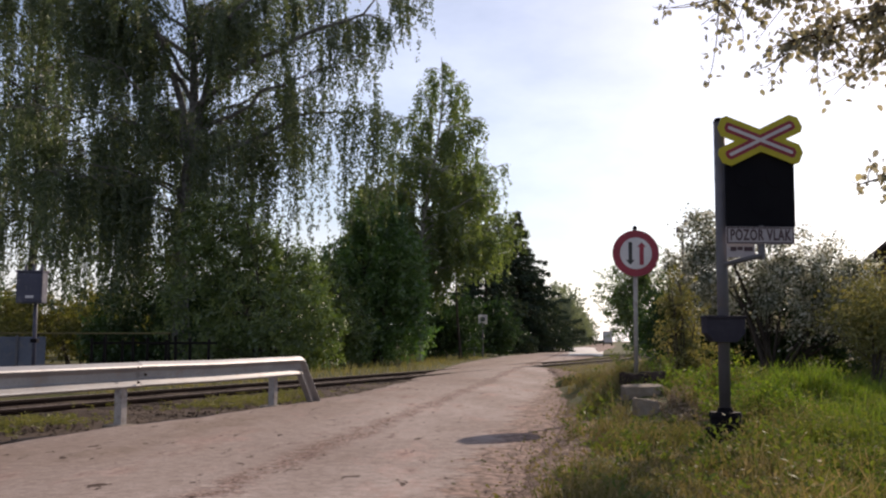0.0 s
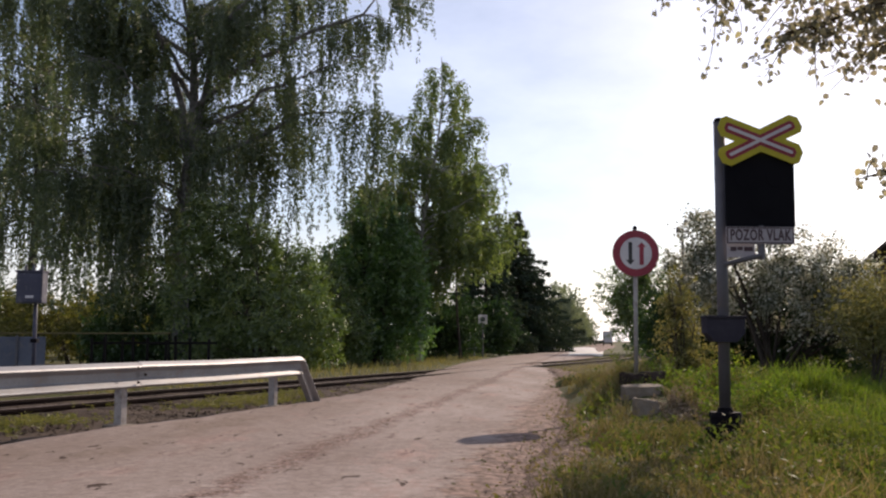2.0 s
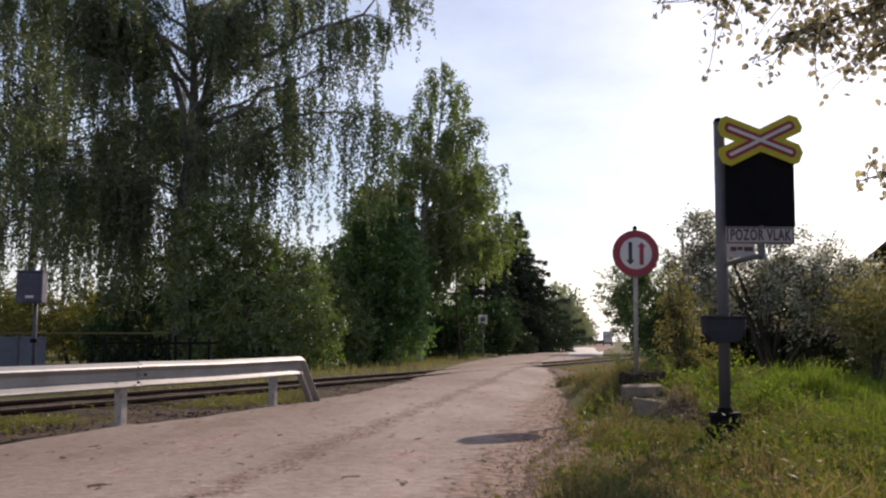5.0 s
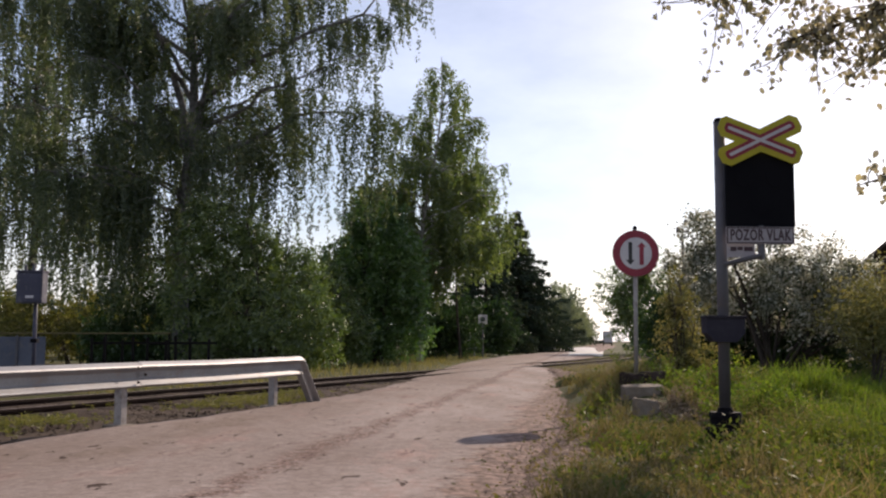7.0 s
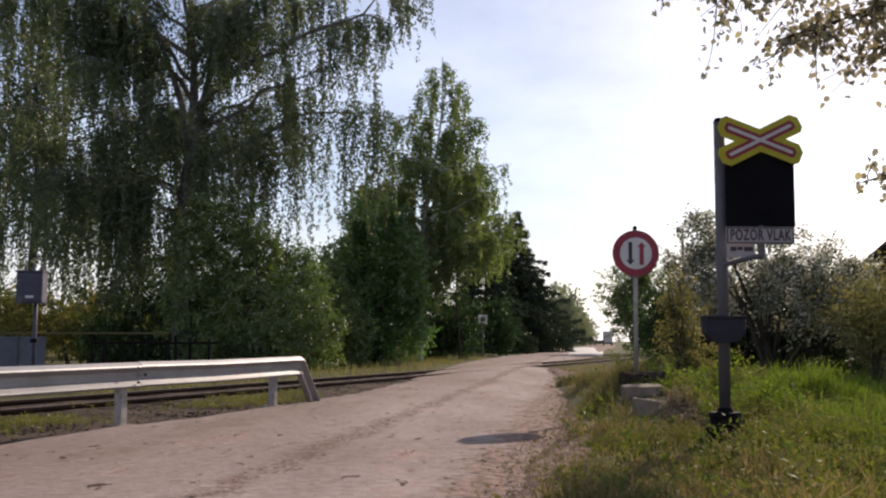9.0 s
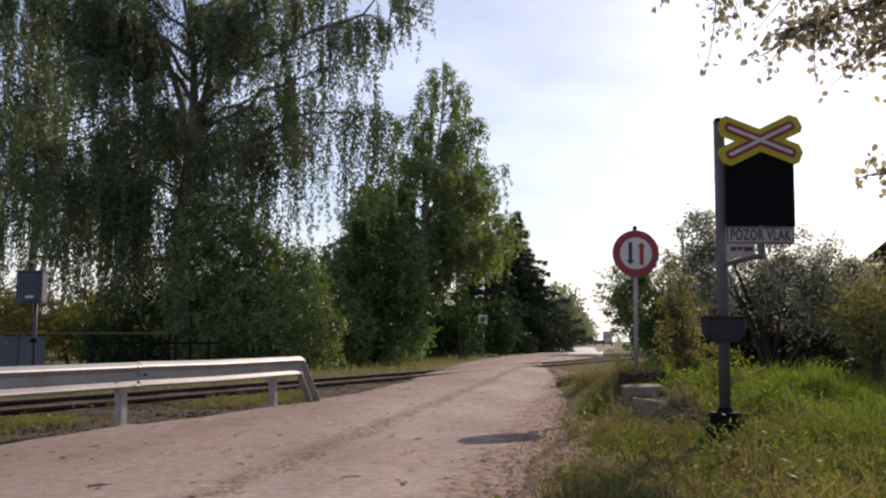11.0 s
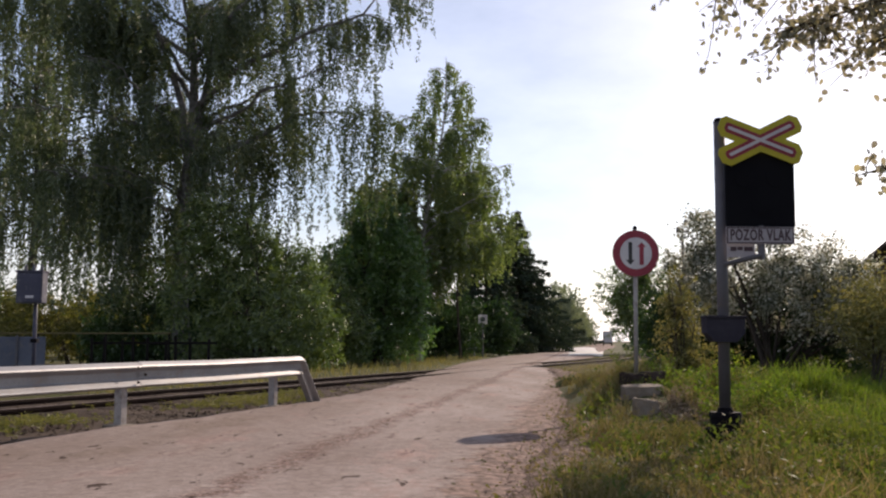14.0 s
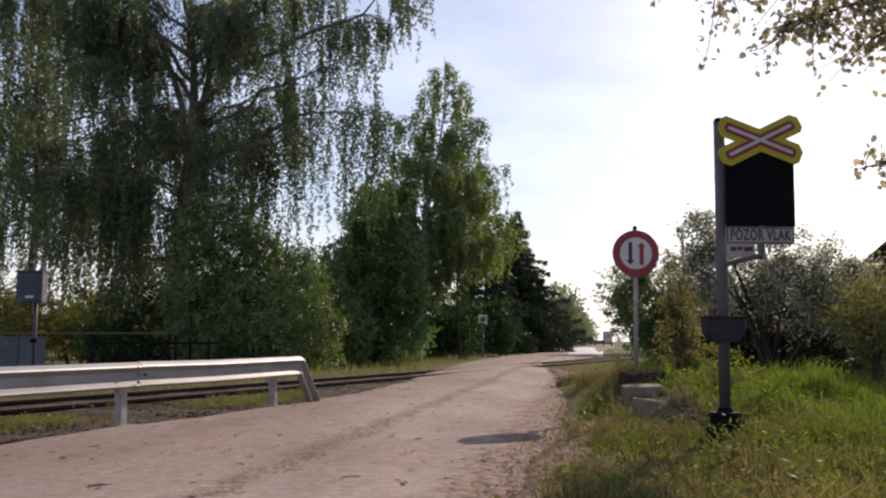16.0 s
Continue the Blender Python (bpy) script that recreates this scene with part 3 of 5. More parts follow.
def arm_outline(w, length, ang, cut, cx, cz):
    """A bar at an angle, with upright ends and clipped corners."""
    c, s = math.cos(ang), math.sin(ang)
    h, half = w / 2, length / 2
    pts = [(-half, -h + cut), (-half + cut, -h), (half - cut * 0.6, -h), (half, -h + cut * 0.6), (half, h - cut), (half - cut, h), (-half + cut * 0.6, h), (-half, h - cut * 0.6)]
    return [(cx + x * c - z * s, cz + x * s + z * c) for x, z in pts]


def build_signal():
    sg = root("crossing_signal", (2.86, 9.75, 0.0), "railway crossing warning signal, yellow cross over black board on grey pole", "railway signal")
    sg.matrix_basis = pose(2.86, 9.75, 0.0, 0, 0.4, 0)
    bm = bmesh.new()
    rod(bm, (0, 0, 0.3), (0, 0, 3.33), 0.058, None, 24)
    part("pole", bm, GREYPAINT, sg, smooth=True)
    bm = bmesh.new()
    rod(bm, (0, 0, 3.325), (0, 0, 3.365), 0.064, 0.045, 24)
    part("cap", bm, DARKCAST, sg)
    bm = bmesh.new()
    box(bm, -0.165, 0.165, -0.165, 0.165, -0.16, 0.17, 0.02)
    rod(bm, (0, 0, 0.15), (0, 0, 0.29), 0.158, 0.152, 20)
    rod(bm, (0, 0, 0.285), (0, 0, 0.335), 0.165, 0.155, 20)
    rod(bm, (0, 0, 0.33), (0, 0, 0.38), 0.085, 0.07, 20)
    base = part("base", bm, DARKCAST, sg, "black cast-iron base")
    for a in (-0.115, 0.115):
        for b in (-0.115, 0.115):
            bm = bmesh.new()
            rod(bm, (a * 1.15, b * 1.15, 0.15), (a * 1.15, b * 1.15, 0.20), 0.022, None, 6)
            part("bolt", bm, RUST, base)
    bm = bmesh.new()
    plate(bm, [(-0.12, 1.04), (0.095, 1.04), (0.18, 1.13), (0.185, 1.29), (-0.21, 1.29), (-0.205, 1.13)], -0.14, 0.075)
    cab = part("junction_box", bm, DARKPAINT, sg, "dark grey cable junction box")
    bm = bmesh.new()
    box(bm, -0.222, 0.197, -0.16, 0.08, 1.285, 1.307, 0.006)
    part("lid", bm, DARKPAINT, cab)
    bx0, bx1 = 0.018, 0.728
    bm = bmesh.new()
    box(bm, bx0, bx1, -0.12, -0.075, 2.21, 3.0, 0.015)
    board = part("board", bm, BLACK, sg, "matt black backing board")
    for lx, lz in ((0.21, 2.72), (0.54, 2.72), (0.375, 2.43)):
        bm = bmesh.new()
        rod(bm, (lx, -0.118, lz), (lx, -0.126, lz), 0.098, None, 28)
        part("lamp_lens", bm, BLACK, board, "unlit dark signal lens")
    cx, cz, ang = 0.372, 3.105, radians(24.0)
    cross = None
    for k, sgn in enumerate((1, -1)):
        for w, ln, cut, y0, y1, mt, nm in ((0.215, 0.905, 0.065, -0.16, -0.145, YELLOW, "cross_arm"), (0.100, 0.775, 0.03, -0.164, -0.159, RED, "red_stripe"), (0.034, 0.71, 0.013, -0.168, -0.163, WHITE, "white_stripe")):
            bm = bmesh.new()
            plate(bm, arm_outline(w, ln, sgn * ang + radians(2.5), cut, cx, cz), y0 - 0.001 * k, y1 - 0.001 * k)
            p = part(nm, bm, mt, sg if nm == "cross_arm" else cross, {"cross_arm": "yellow reflective cross arm", "red_stripe": "red border stripe", "white_stripe": "white centre stripe"}[nm])
            if nm == "cross_arm":
                cross = p
    for zz in (3.06, 3.17):
        bm = bmesh.new()
        rod(bm, (0, 0, zz), (0.16, -0.15, zz), 0.014, None, 10)
        part("clamp", bm, GREYPAINT, sg)
    # caption plate and the small plate under it
    bm = bmesh.new()
    box(bm, 0.008, 0.705, -0.137, -0.125, 2.035, 2.212, 0.003)
    cap = part("caption_plate", bm, CAPTION, sg, "dull white plate with dark red border and lettering")
    for x0, x1, z0, z1 in ((0.014, 0.699, 2.194, 2.206), (0.014, 0.699, 2.041, 2.053), (0.014, 0.027, 2.053, 2.194), (0.686, 0.699, 2.053, 2.194)):
        bm = bmesh.new()
        box(bm, x0, x1, -0.140, -0.136, z0, z1)
        part("border", bm, INK, cap)
    text_part("lettering", "POZOR VLAK", 0.155, (0.357, -0.139, 2.123), INK, cap, 0.60)
    bm = bmesh.new()
    box(bm, 0.03, 0.31, -0.100, -0.090, 1.90, 2.05, 0.003)
    small = part("small_plate", bm, CAPTION, sg, "small plate with unreadable dark marks")
    for k, (x0, x1) in enumerate(((0.10, 0.16), (0.17, 0.225), (0.24, 0.33))):
        bm = bmesh.new()
        box(bm, x0 - 0.04, x1 - 0.04, -0.103, -0.099, 1.965 + 0.01 * (k % 2), 2.01)
        part("mark", bm, INK, small)
    bm = bmesh.new()
    rod(bm, (0.0, -0.05, 1.83), (0.36, -0.135, 1.92), 0.026, None, 12)
    rod(bm, (0.375, -0.105, 1.88), (0.375, -0.09, 2.23), 0.036, None, 12)
    part("bracket_arm", bm, GREYPAINT, sg)
    return sg


signal = build_signal()


# ---- priority sign ----
def disc(bm, r, y0, y1, cz, seg=40):
    return plate(bm, [(r * math.cos(2 * math.pi * k / seg), cz + r * math.sin(2 * math.pi * k / seg)) for k in range(seg)], y0, y1)


def arrow(up, cx, z0, z1, shaft, head):
    s = 1 if up else -1
    a, b = (z0, z1) if up else (z1, z0)
    n = b - s * head * 1.1
    return [(cx - shaft, a), (cx + shaft, a), (cx + shaft, n), (cx + head, n), (cx, b), (cx - head, n), (cx - shaft, n)]


def build_sign():
    sn = root("priority_sign", (2.93, 14.4, 0.30), "round red and white priority sign on slim grey post", "road sign")
    sn.matrix_basis = pose(2.905, 14.4, 0.30, 0, 0.5, 0)
    bm = bmesh.new()
    rod(bm, (0, 0, -0.25), (0, 0, 2.46), 0.032, None, 16)
    post = part("post", bm, POST, sn, smooth=True)
    bm = bmesh.new()
    rod(bm, (0, 0, 2.455), (0, 0, 2.50), 0.038, 0.02, 16)
    part("cap", bm, DARKCAST, post)
    cz = 2.075
    bm = bmesh.new()
    disc(bm, 0.352, -0.065, -0.035, cz)
    face = part("disc", bm, RED, sn, "round plate with wide red border")
    bm = bmesh.new()
    disc(bm, 0.242, -0.069, -0.063, cz)
    part("white_field", bm, WHITE, face)
    for up, x, mt, lab in ((False, -0.085, BLACKINK, "black arrow pointing down"), (True, 0.085, RED, "red arrow pointing up")):
        bm = bmesh.new()
        plate(bm, arrow(up, x, cz - 0.175, cz + 0.17, 0.028 if not up else 0.032, 0.068), -0.072, -0.0685)
        part("arrow", bm, mt, face, lab)
    for zz in (cz - 0.15, cz + 0.15):
        bm = bmesh.new()
        box(bm, -0.06, 0.06, -0.04, 0.036, zz - 0.02, zz + 0.02, 0.005)
        part("clamp", bm, POST, sn)
    return sn


sign = build_sign()


# ---- kerb stones ----
def stone(name, size, m, label, seed, mt=CONCRETE):
    rng = np.random.default_rng(seed)
    bm = bmesh.new()
    box(bm, -size[0] / 2, size[0] / 2, -size[1] / 2, size[1] / 2, -0.12, size[2])
    bmesh.ops.subdivide_edges(bm, edges=bm.edges[:], cuts=3, use_grid_fill=True)
    for v in bm.verts:
        k = Vector(v.co)
        v.co += Vector(rng.normal(0, 0.010, 3)) - 0.05 * Vector((k.x / size[0], k.y / size[1], 0)) * (abs(k.x / size[0]) > 0.4) * (abs(k.y / size[1]) > 0.4)
    bmesh.ops.bevel(bm, geom=[e for e in bm.edges if e.calc_face_angle(0) > 0.9], offset=0.015, segments=2, affect="EDGES")
    ob = part(name, bm, mt, None)
    ob.matrix_basis = m
    return tagged(ob, label, "stone", "kerb stones")


stone("kerb_stone", (0.56, 0.36, 0.24), pose(2.76, 13.3, 0.20, 3, -2, 6), "pale broken concrete kerb stone in the grass", 1)
stone("kerb_stone", (0.32, 0.40, 0.34), pose(2.56, 12.2, -0.03, -4, 4, -8), "pale tilted concrete kerb stone in the grass", 2)
stone("kerb_stone", (0.36, 0.30, 0.22), pose(2.78, 14.0, 0.36, 0, 3, 20), "mossy dark concrete block behind the kerb stones", 3, SLEEPER)
stone("kerb_stone", (0.38, 0.32, 0.24), pose(3.09, 14.15, 0.36, 0, -3, -8), "dark weathered concrete block beside the sign post", 4, SLEEPER)


# ---- plants ----
PIECES = []          # parts that sway: (object, pivot, amount in degrees, period, phase)


def bez(p0, p1, p2, n):
    t = np.linspace(0, 1, n)[:, None]
    return (1 - t) ** 2 * p0 + 2 * t * (1 - t) * p1 + t ** 2 * p2


def birch(name, at, height, limbs, label, seed, girth, tilt=0.0, leaf=0.1, strand=7.0, spacing=0.036, spray=2.6, sway=0.2, drift=None, bark=None, leaves=None, per_crown=3):
    """A birch: a trunk, limbs that arch outwards, sprays of twigs, and leafy strands that hang from these.
    limbs: (height on the trunk, azimuth in degrees, reach, rise, longest strand, density)."""
    rng = np.random.default_rng(seed)
    tr = root(name, at, label, "tree", "birches")
    hz = np.linspace(-0.1, height, 16)
    main = np.stack([0.22 * np.sin(hz * 0.5 + seed) - 0.22 * math.sin(seed) + tilt * np.clip(hz, 0, None) / height, 0.2 * np.cos(hz * 0.4) - 0.2, hz], -1)
    rad = girth * np.clip(1 - hz / (height * 1.03), 0, 1) ** 0.95 + 0.012
    rad[0] *= 1.3
    wood = [(main, rad)]
    crown, pivot = ([], []), None
    limbs = list(limbs)
    for k, (h0, az, reach, rise, drop, dens) in enumerate(limbs):
        az = radians(az) + rng.uniform(-0.12, 0.12)
        out = np.array([math.cos(az), math.sin(az), 0])
        p0 = np.array([np.interp(h0, hz, main[:, c]) for c in range(3)])
        p2 = p0 + out * reach + np.array([0, 0, rise])
        limb = bez(p0, p0 + out * reach * 0.5 + np.array([0, 0, rise * 0.85]), p2, 12)
        bend = np.cumsum(rng.normal(0, 0.022 * reach, (12, 3)), 0)
        limb = limb + bend - bend[0]
        r0 = min(0.8 * float(np.interp(h0, hz, rad)), (0.022 if rise > reach else 0.013) * math.hypot(reach, rise) + 0.012)
        wood.append((limb, np.linspace(r0, 0.010, 12)))
        if pivot is None:
            pivot = np.zeros(3) if drift else p0
        sl = np.linspace(0, 1, 12)
        for _ in range(max(3, int(spray * math.hypot(reach, rise) * dens))):
            q = rng.uniform(0.18, 1.0)
            b0 = np.array([np.interp(q, sl, limb[:, c]) for c in range(3)])
            a3 = az + rng.normal(0, 0.95)
            ln = (0.35 + 0.30 * reach * (1.15 - 0.75 * q)) * rng.uniform(0.5, 1.25)
            b2 = b0 + ln * np.array([math.cos(a3), math.sin(a3), rng.uniform(-0.45, 0.15)])
            twig = bez(b0, (b0 + b2) / 2 + np.array([0, 0, 0.32 * ln]), b2, 7)
            wood.append((twig, np.linspace(min(0.022, r0 * 0.5), 0.004, 7)))
            full = rng.uniform(0.35, 1.3)
            for _ in range(max(2, int(ln * strand * full))):
                u = rng.uniform(0.1, 1.0)
                st = np.array([np.interp(u, np.linspace(0, 1, 7), twig[:, c]) for c in range(3)])
                L = min(drop * rng.uniform(0.12, 1.0) ** 1.5, st[2] - 0.5)
                if L < 0.1:
                    continue
                m = max(4, int(L / spacing))
                t = rng.uniform(0, 1, m) ** 0.85
                lean = rng.normal(0, 0.07, 2)
                wv = rng.uniform(0, 6.28)
                p = np.stack([st[0] + lean[0] * L * t + 0.05 * np.sin(t * 5 + wv), st[1] + lean[1] * L * t + 0.05 * np.cos(t * 4 + wv), st[2] - L * t], -1)
                crown[0].append(p + rng.normal(0, 0.045, p.shape))
                ax = rng.normal(0, 0.5, p.shape)
                ax[:, 2] -= 1.0
                crown[1].append(ax)
        if (k + 1) % per_crown == 0 or k == len(limbs) - 1:
            p, ax = np.concatenate(crown[0]), np.concatenate(crown[1])
            ob = obj("crown", leaf_mesh("crown", p - pivot, ax, leaf, leaf * 0.55, rng), leaves or L_BIRCH, tr, "hanging strands of small green leaves")
            ob.matrix_basis = pose(*pivot)
            PIECES.append((ob, tuple(pivot), sway, rng.uniform(2.2, 3.4), rng.uniform(0, 6.28), drift))
            crown, pivot = ([], []), None
    stem = obj("trunk", tubes_mesh("trunk", wood, 6), bark or BIRCHBARK, tr, "grey birch trunk with dark forking limbs")
    if drift:
        PIECES.append((stem, (0, 0, 0), 0.03, 2.8, 0.0, drift))
    return tr


def whorls(n, low, top, wide, drop, seed, power=0.75, rise=0.45, dens=1.0, thin=0.0):
    """Limbs all round a slender tree, shorter towards its top."""
    rng = np.random.default_rng(seed)
    for k in range(n):
        f = (k + rng.uniform(0, 1)) / n
        reach = wide * (1 - f) ** power * rng.uniform(0.6, 1.1) + 0.25
        yield (low + (top - low) * f, 137.5 * k + rng.uniform(-20, 20), reach, reach * rise * rng.uniform(0.4, 1.2), drop * (1 - 0.55 * f), dens * (1 - thin * max(0.0, f - 0.66) / 0.34))


def clump_points(blobs, rng, clump=0.38, per=55, shell=0.75):
    """Leaf positions: many small clumps spread over the shells of a few lobes, so that the outline stays uneven."""
    pts = []
    for bx, by, bz, rx, ry, rz, n in blobs:
        d = unit(rng.normal(size=(n, 3)))
        rr = shell + (1 - shell) * rng.uniform(-1.6, 1.25, n)
        c = np.stack([bx + d[:, 0] * rx * rr, by + d[:, 1] * ry * rr, bz + d[:, 2] * rz * rr], -1)
        c = c[c[:, 2] > 0.05]
        sz = clump * rng.uniform(0.5, 1.3, len(c))
        p = np.repeat(c, per, 0) + rng.normal(size=(len(c) * per, 3)) * np.repeat(sz, per)[:, None] * np.array([1, 1, 0.8]) * 0.6
        pts.append(p[p[:, 2] > 0.02])
    return np.concatenate(pts)


def shrub(name, at, blobs, leaf, material, label, category, seed, clump=0.38, per=55, stems=7, bark=BARK, wide=0.6, group="", trunk=0.0, shell=0.75, shoots=0.3):
    """A shrub or broad tree: stems that fork up into the lobes, and clumps of leaves."""
    rng = np.random.default_rng(seed)
    tr = root(name, at, label, category, group)
    lines = []
    for k in range(stems):
        bx, by, bz, rx, ry, rz, _ = blobs[k % len(blobs)]
        end = np.array([bx + rx * rng.uniform(-0.7, 0.7), by + ry * rng.uniform(-0.7, 0.7), bz + rz * rng.uniform(0.1, 0.85)])
        st = np.array([rng.normal(0, 0.12), rng.normal(0, 0.12), -0.15]) if trunk else np.array([bx * 0.1 + rng.normal(0, 0.05), by * 0.1, -0.15])
        mid = np.array([st[0] * 0.7 + end[0] * 0.3, st[1] * 0.7 + end[1] * 0.3, max(trunk, end[2] * 0.5)])
        limb = bez(st, mid, end, 8)
        r0 = 0.012 + 0.014 * end[2]
        lines.append((limb, np.linspace(r0, 0.008, 8)))
        for _ in range(6):
            s = rng.uniform(0.35, 0.95)
            b0 = np.array([np.interp(s, np.linspace(0, 1, 8), limb[:, c]) for c in range(3)])
            b2 = b0 + rng.normal(0, 0.33, 3) * np.array([rx, ry, rz])
            b2[2] = max(b2[2], 0.1)
            lines.append((bez(b0, (b0 + b2) / 2 + rng.normal(0, 0.08, 3), b2, 5), np.linspace(r0 * 0.4, 0.005, 5)))
    obj("trunk" if trunk else "branchwork", tubes_mesh("branchwork", lines, 5), bark, tr)
    p = [clump_points(blobs, rng, clump, per, shell)]
    for bx, by, bz, rx, ry, rz, n in blobs:
        m = max(3, int(n * shoots))
        d = unit(rng.normal(size=(m, 3)) + np.array([0, 0, 0.35]))
        st = np.array([bx, by, bz]) + d * np.array([rx, ry, rz]) * 0.85
        way = unit(d + rng.normal(0, 0.4, (m, 3)) + np.array([0, 0, 0.5])) * clump * rng.uniform(1.4, 3.6, (m, 1))
        t = rng.uniform(0, 1, (m, 26, 1))
        q = st[:, None] + way[:, None] * t - np.array([0, 0, 0.5 * clump]) * t ** 2 + rng.normal(0, 0.22 * clump, (m, 26, 3)) * (1.05 - 0.6 * t)
        q = q.reshape(-1, 3)
        p.append(q[q[:, 2] > 0.05])
    p = np.concatenate(p)
    ax = rng.normal(size=p.shape)
    ax[:, 2] -= 0.25
    obj("crown", leaf_mesh("crown", p, ax, leaf, leaf * wide, rng), material, tr)
    return tr


def spruce(name, at, height, radius, label, seed, tiers=26, droop=0.35, needle=0.22):
    rng = np.random.default_rng(seed)
    tr = root(name, at, label, "tree", "spruces")
    lines = [(np.array([[0, 0, -0.2], [0.03, 0, height * 0.5], [0, 0.03, height]]), [0.014 * height, 0.008 * height, 0.01])]
    pts, axes = [], []
    for k in range(tiers):
        f = k / (tiers - 1)
        h = 0.06 * height + 0.92 * height * f
        reach = radius * (1 - f) ** 0.85 + 0.15
        for j in range(9 if f < 0.7 else 6):
            az = rng.uniform(0, 6.2832)
            L = reach * rng.uniform(0.65, 1.12)
            out = np.array([math.cos(az), math.sin(az), 0])
            p0, p2 = np.array([0, 0, h]), np.array([0, 0, h - L * droop * rng.uniform(0.3, 1.2)]) + out * L
            br = bez(p0, p0 + out * L * 0.55 + np.array([0, 0, 0.05 * L - 0.25 * droop * L]), p2, 6)
            lines.append((br, np.linspace(0.02 + 0.006 * L, 0.006, 6)))
            m = int(24 + 46 * L)
            t = rng.uniform(0.15, 1.03, m)
            b = np.stack([np.interp(t, np.linspace(0, 1, 6), br[:, c]) for c in range(3)], -1)
            sidev = np.array([-out[1], out[0], 0])
            w = 0.26 * L * (1.05 - t) + 0.08
            b += sidev * (rng.uniform(-1, 1, m) * w)[:, None]
            b[:, 2] -= np.abs(rng.normal(0, 0.16, m))
            pts.append(b)
            a = out[None] * 0.7 + rng.normal(0, 0.45, (m, 3))
            a[:, 2] -= 0.45
            axes.append(a)
    obj("trunk", tubes_mesh("trunk", lines, 5), BARK, tr)
    p, ax = np.concatenate(pts), np.concatenate(axes)
    obj("crown", leaf_mesh("crown", p, ax, needle, needle * 0.28, rng), L_SPRUCE, tr, "drooping dark needle branches")
    return tr


BIG_LIMBS = [(7.2, 2, 7.5, 2.0, 4.6, 0.9), (8.5, -12, 6.4, 2.2, 3.4, 0.9), (9.6, 6, 7.9, 4.6, 2.0, 0.85), (8.1, 182, 6.2, 1.8, 4.4, 0.9), (6.4, 172, 5.6, 1.8, 5.4, 1.1),
             (9.8, 165, 6.4, 4.2, 3.6, 0.9), (5.2, 268, 2.8, 0.9, 3.6, 0.9), (6.8, 300, 4.0, 1.4, 3.6, 0.9), (5.6, 205, 4.6, 1.2, 4.8, 1.1), (6.2, 228, 3.6, 1.4, 4.6, 1.0)]
REST_LIMBS = [(7.8, 235, 4.4, 2.0, 3.6, 0.9), (9.0, 60, 5.2, 2.4, 3.4, 0.9), (8.6, 120, 5.2, 2.2, 3.6, 0.9), (10.4, 320, 5.2, 3.6, 2.8, 0.9), (10.6, 215, 5.0, 3.6, 3.2, 0.9), (6.0, 95, 4.6, 1.6, 3.6, 0.9),
              (7.3, 12, 2.2, 7.4, 3.0, 1.0), (7.5, 165, 2.8, 6.8, 3.0, 1.0), (11.4, 12, 7.0, 4.4, 2.6, 0.9), (11.6, 186, 7.0, 3.6, 3.8, 1.0), (12.4, 270, 5.2, 2.6, 3.4, 0.9), (12.8, 90, 5.6, 2.8, 3.4, 0.9), (12.6, 205, 4.0, 1.8, 3.6, 1.1), (12.6, 335, 3.6, 1.8, 3.6, 1.1)]
birch("weeping_birch", (-9.45, 35, 0), 17.0, BIG_LIMBS + REST_LIMBS, "tall weeping birch with hanging green strands beside the track", 3, 0.36, leaf=0.118, strand=10.0, spacing=0.036, spray=3.4, sway=0.2, per_crown=2)
birch("weeping_birch", (-19.6, 45, 0), 21.0, whorls(44, 6.0, 20.0, 5.4, 5.0, 4, 0.35), "weeping birch with dense dark strands by the garden", 4, 0.24, leaf=0.16, strand=6.5, spacing=0.06, spray=2.3, bark=BARK, per_crown=12)
# both slender birches take the leaf colour with painted sunlight
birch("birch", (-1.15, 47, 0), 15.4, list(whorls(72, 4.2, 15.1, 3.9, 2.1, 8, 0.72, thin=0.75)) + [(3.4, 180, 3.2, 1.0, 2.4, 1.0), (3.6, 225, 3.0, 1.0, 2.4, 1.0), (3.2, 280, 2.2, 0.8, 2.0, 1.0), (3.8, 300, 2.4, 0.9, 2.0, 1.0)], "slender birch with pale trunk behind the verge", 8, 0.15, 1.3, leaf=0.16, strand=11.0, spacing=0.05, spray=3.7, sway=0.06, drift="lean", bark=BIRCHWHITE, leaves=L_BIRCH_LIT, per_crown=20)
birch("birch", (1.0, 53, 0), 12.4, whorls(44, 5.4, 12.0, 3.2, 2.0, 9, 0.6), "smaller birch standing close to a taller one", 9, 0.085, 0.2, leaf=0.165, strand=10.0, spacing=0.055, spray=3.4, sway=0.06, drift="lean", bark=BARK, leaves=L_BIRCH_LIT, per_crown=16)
spruce("spruce", (7.0, 90, 0), 13.6, 5.6, "dark spruce with drooping branches", 4, 24, 0.30, needle=0.42)
spruce("spruce", (8.8, 103, 0), 9.6, 8.2, "low dark spruce with long spreading branches", 5, 11, -0.12, needle=0.42)
spruce("spruce", (3.6, 80, 0), 11.0, 4.4, "dark spruce hidden among birches", 6, 18, needle=0.42)
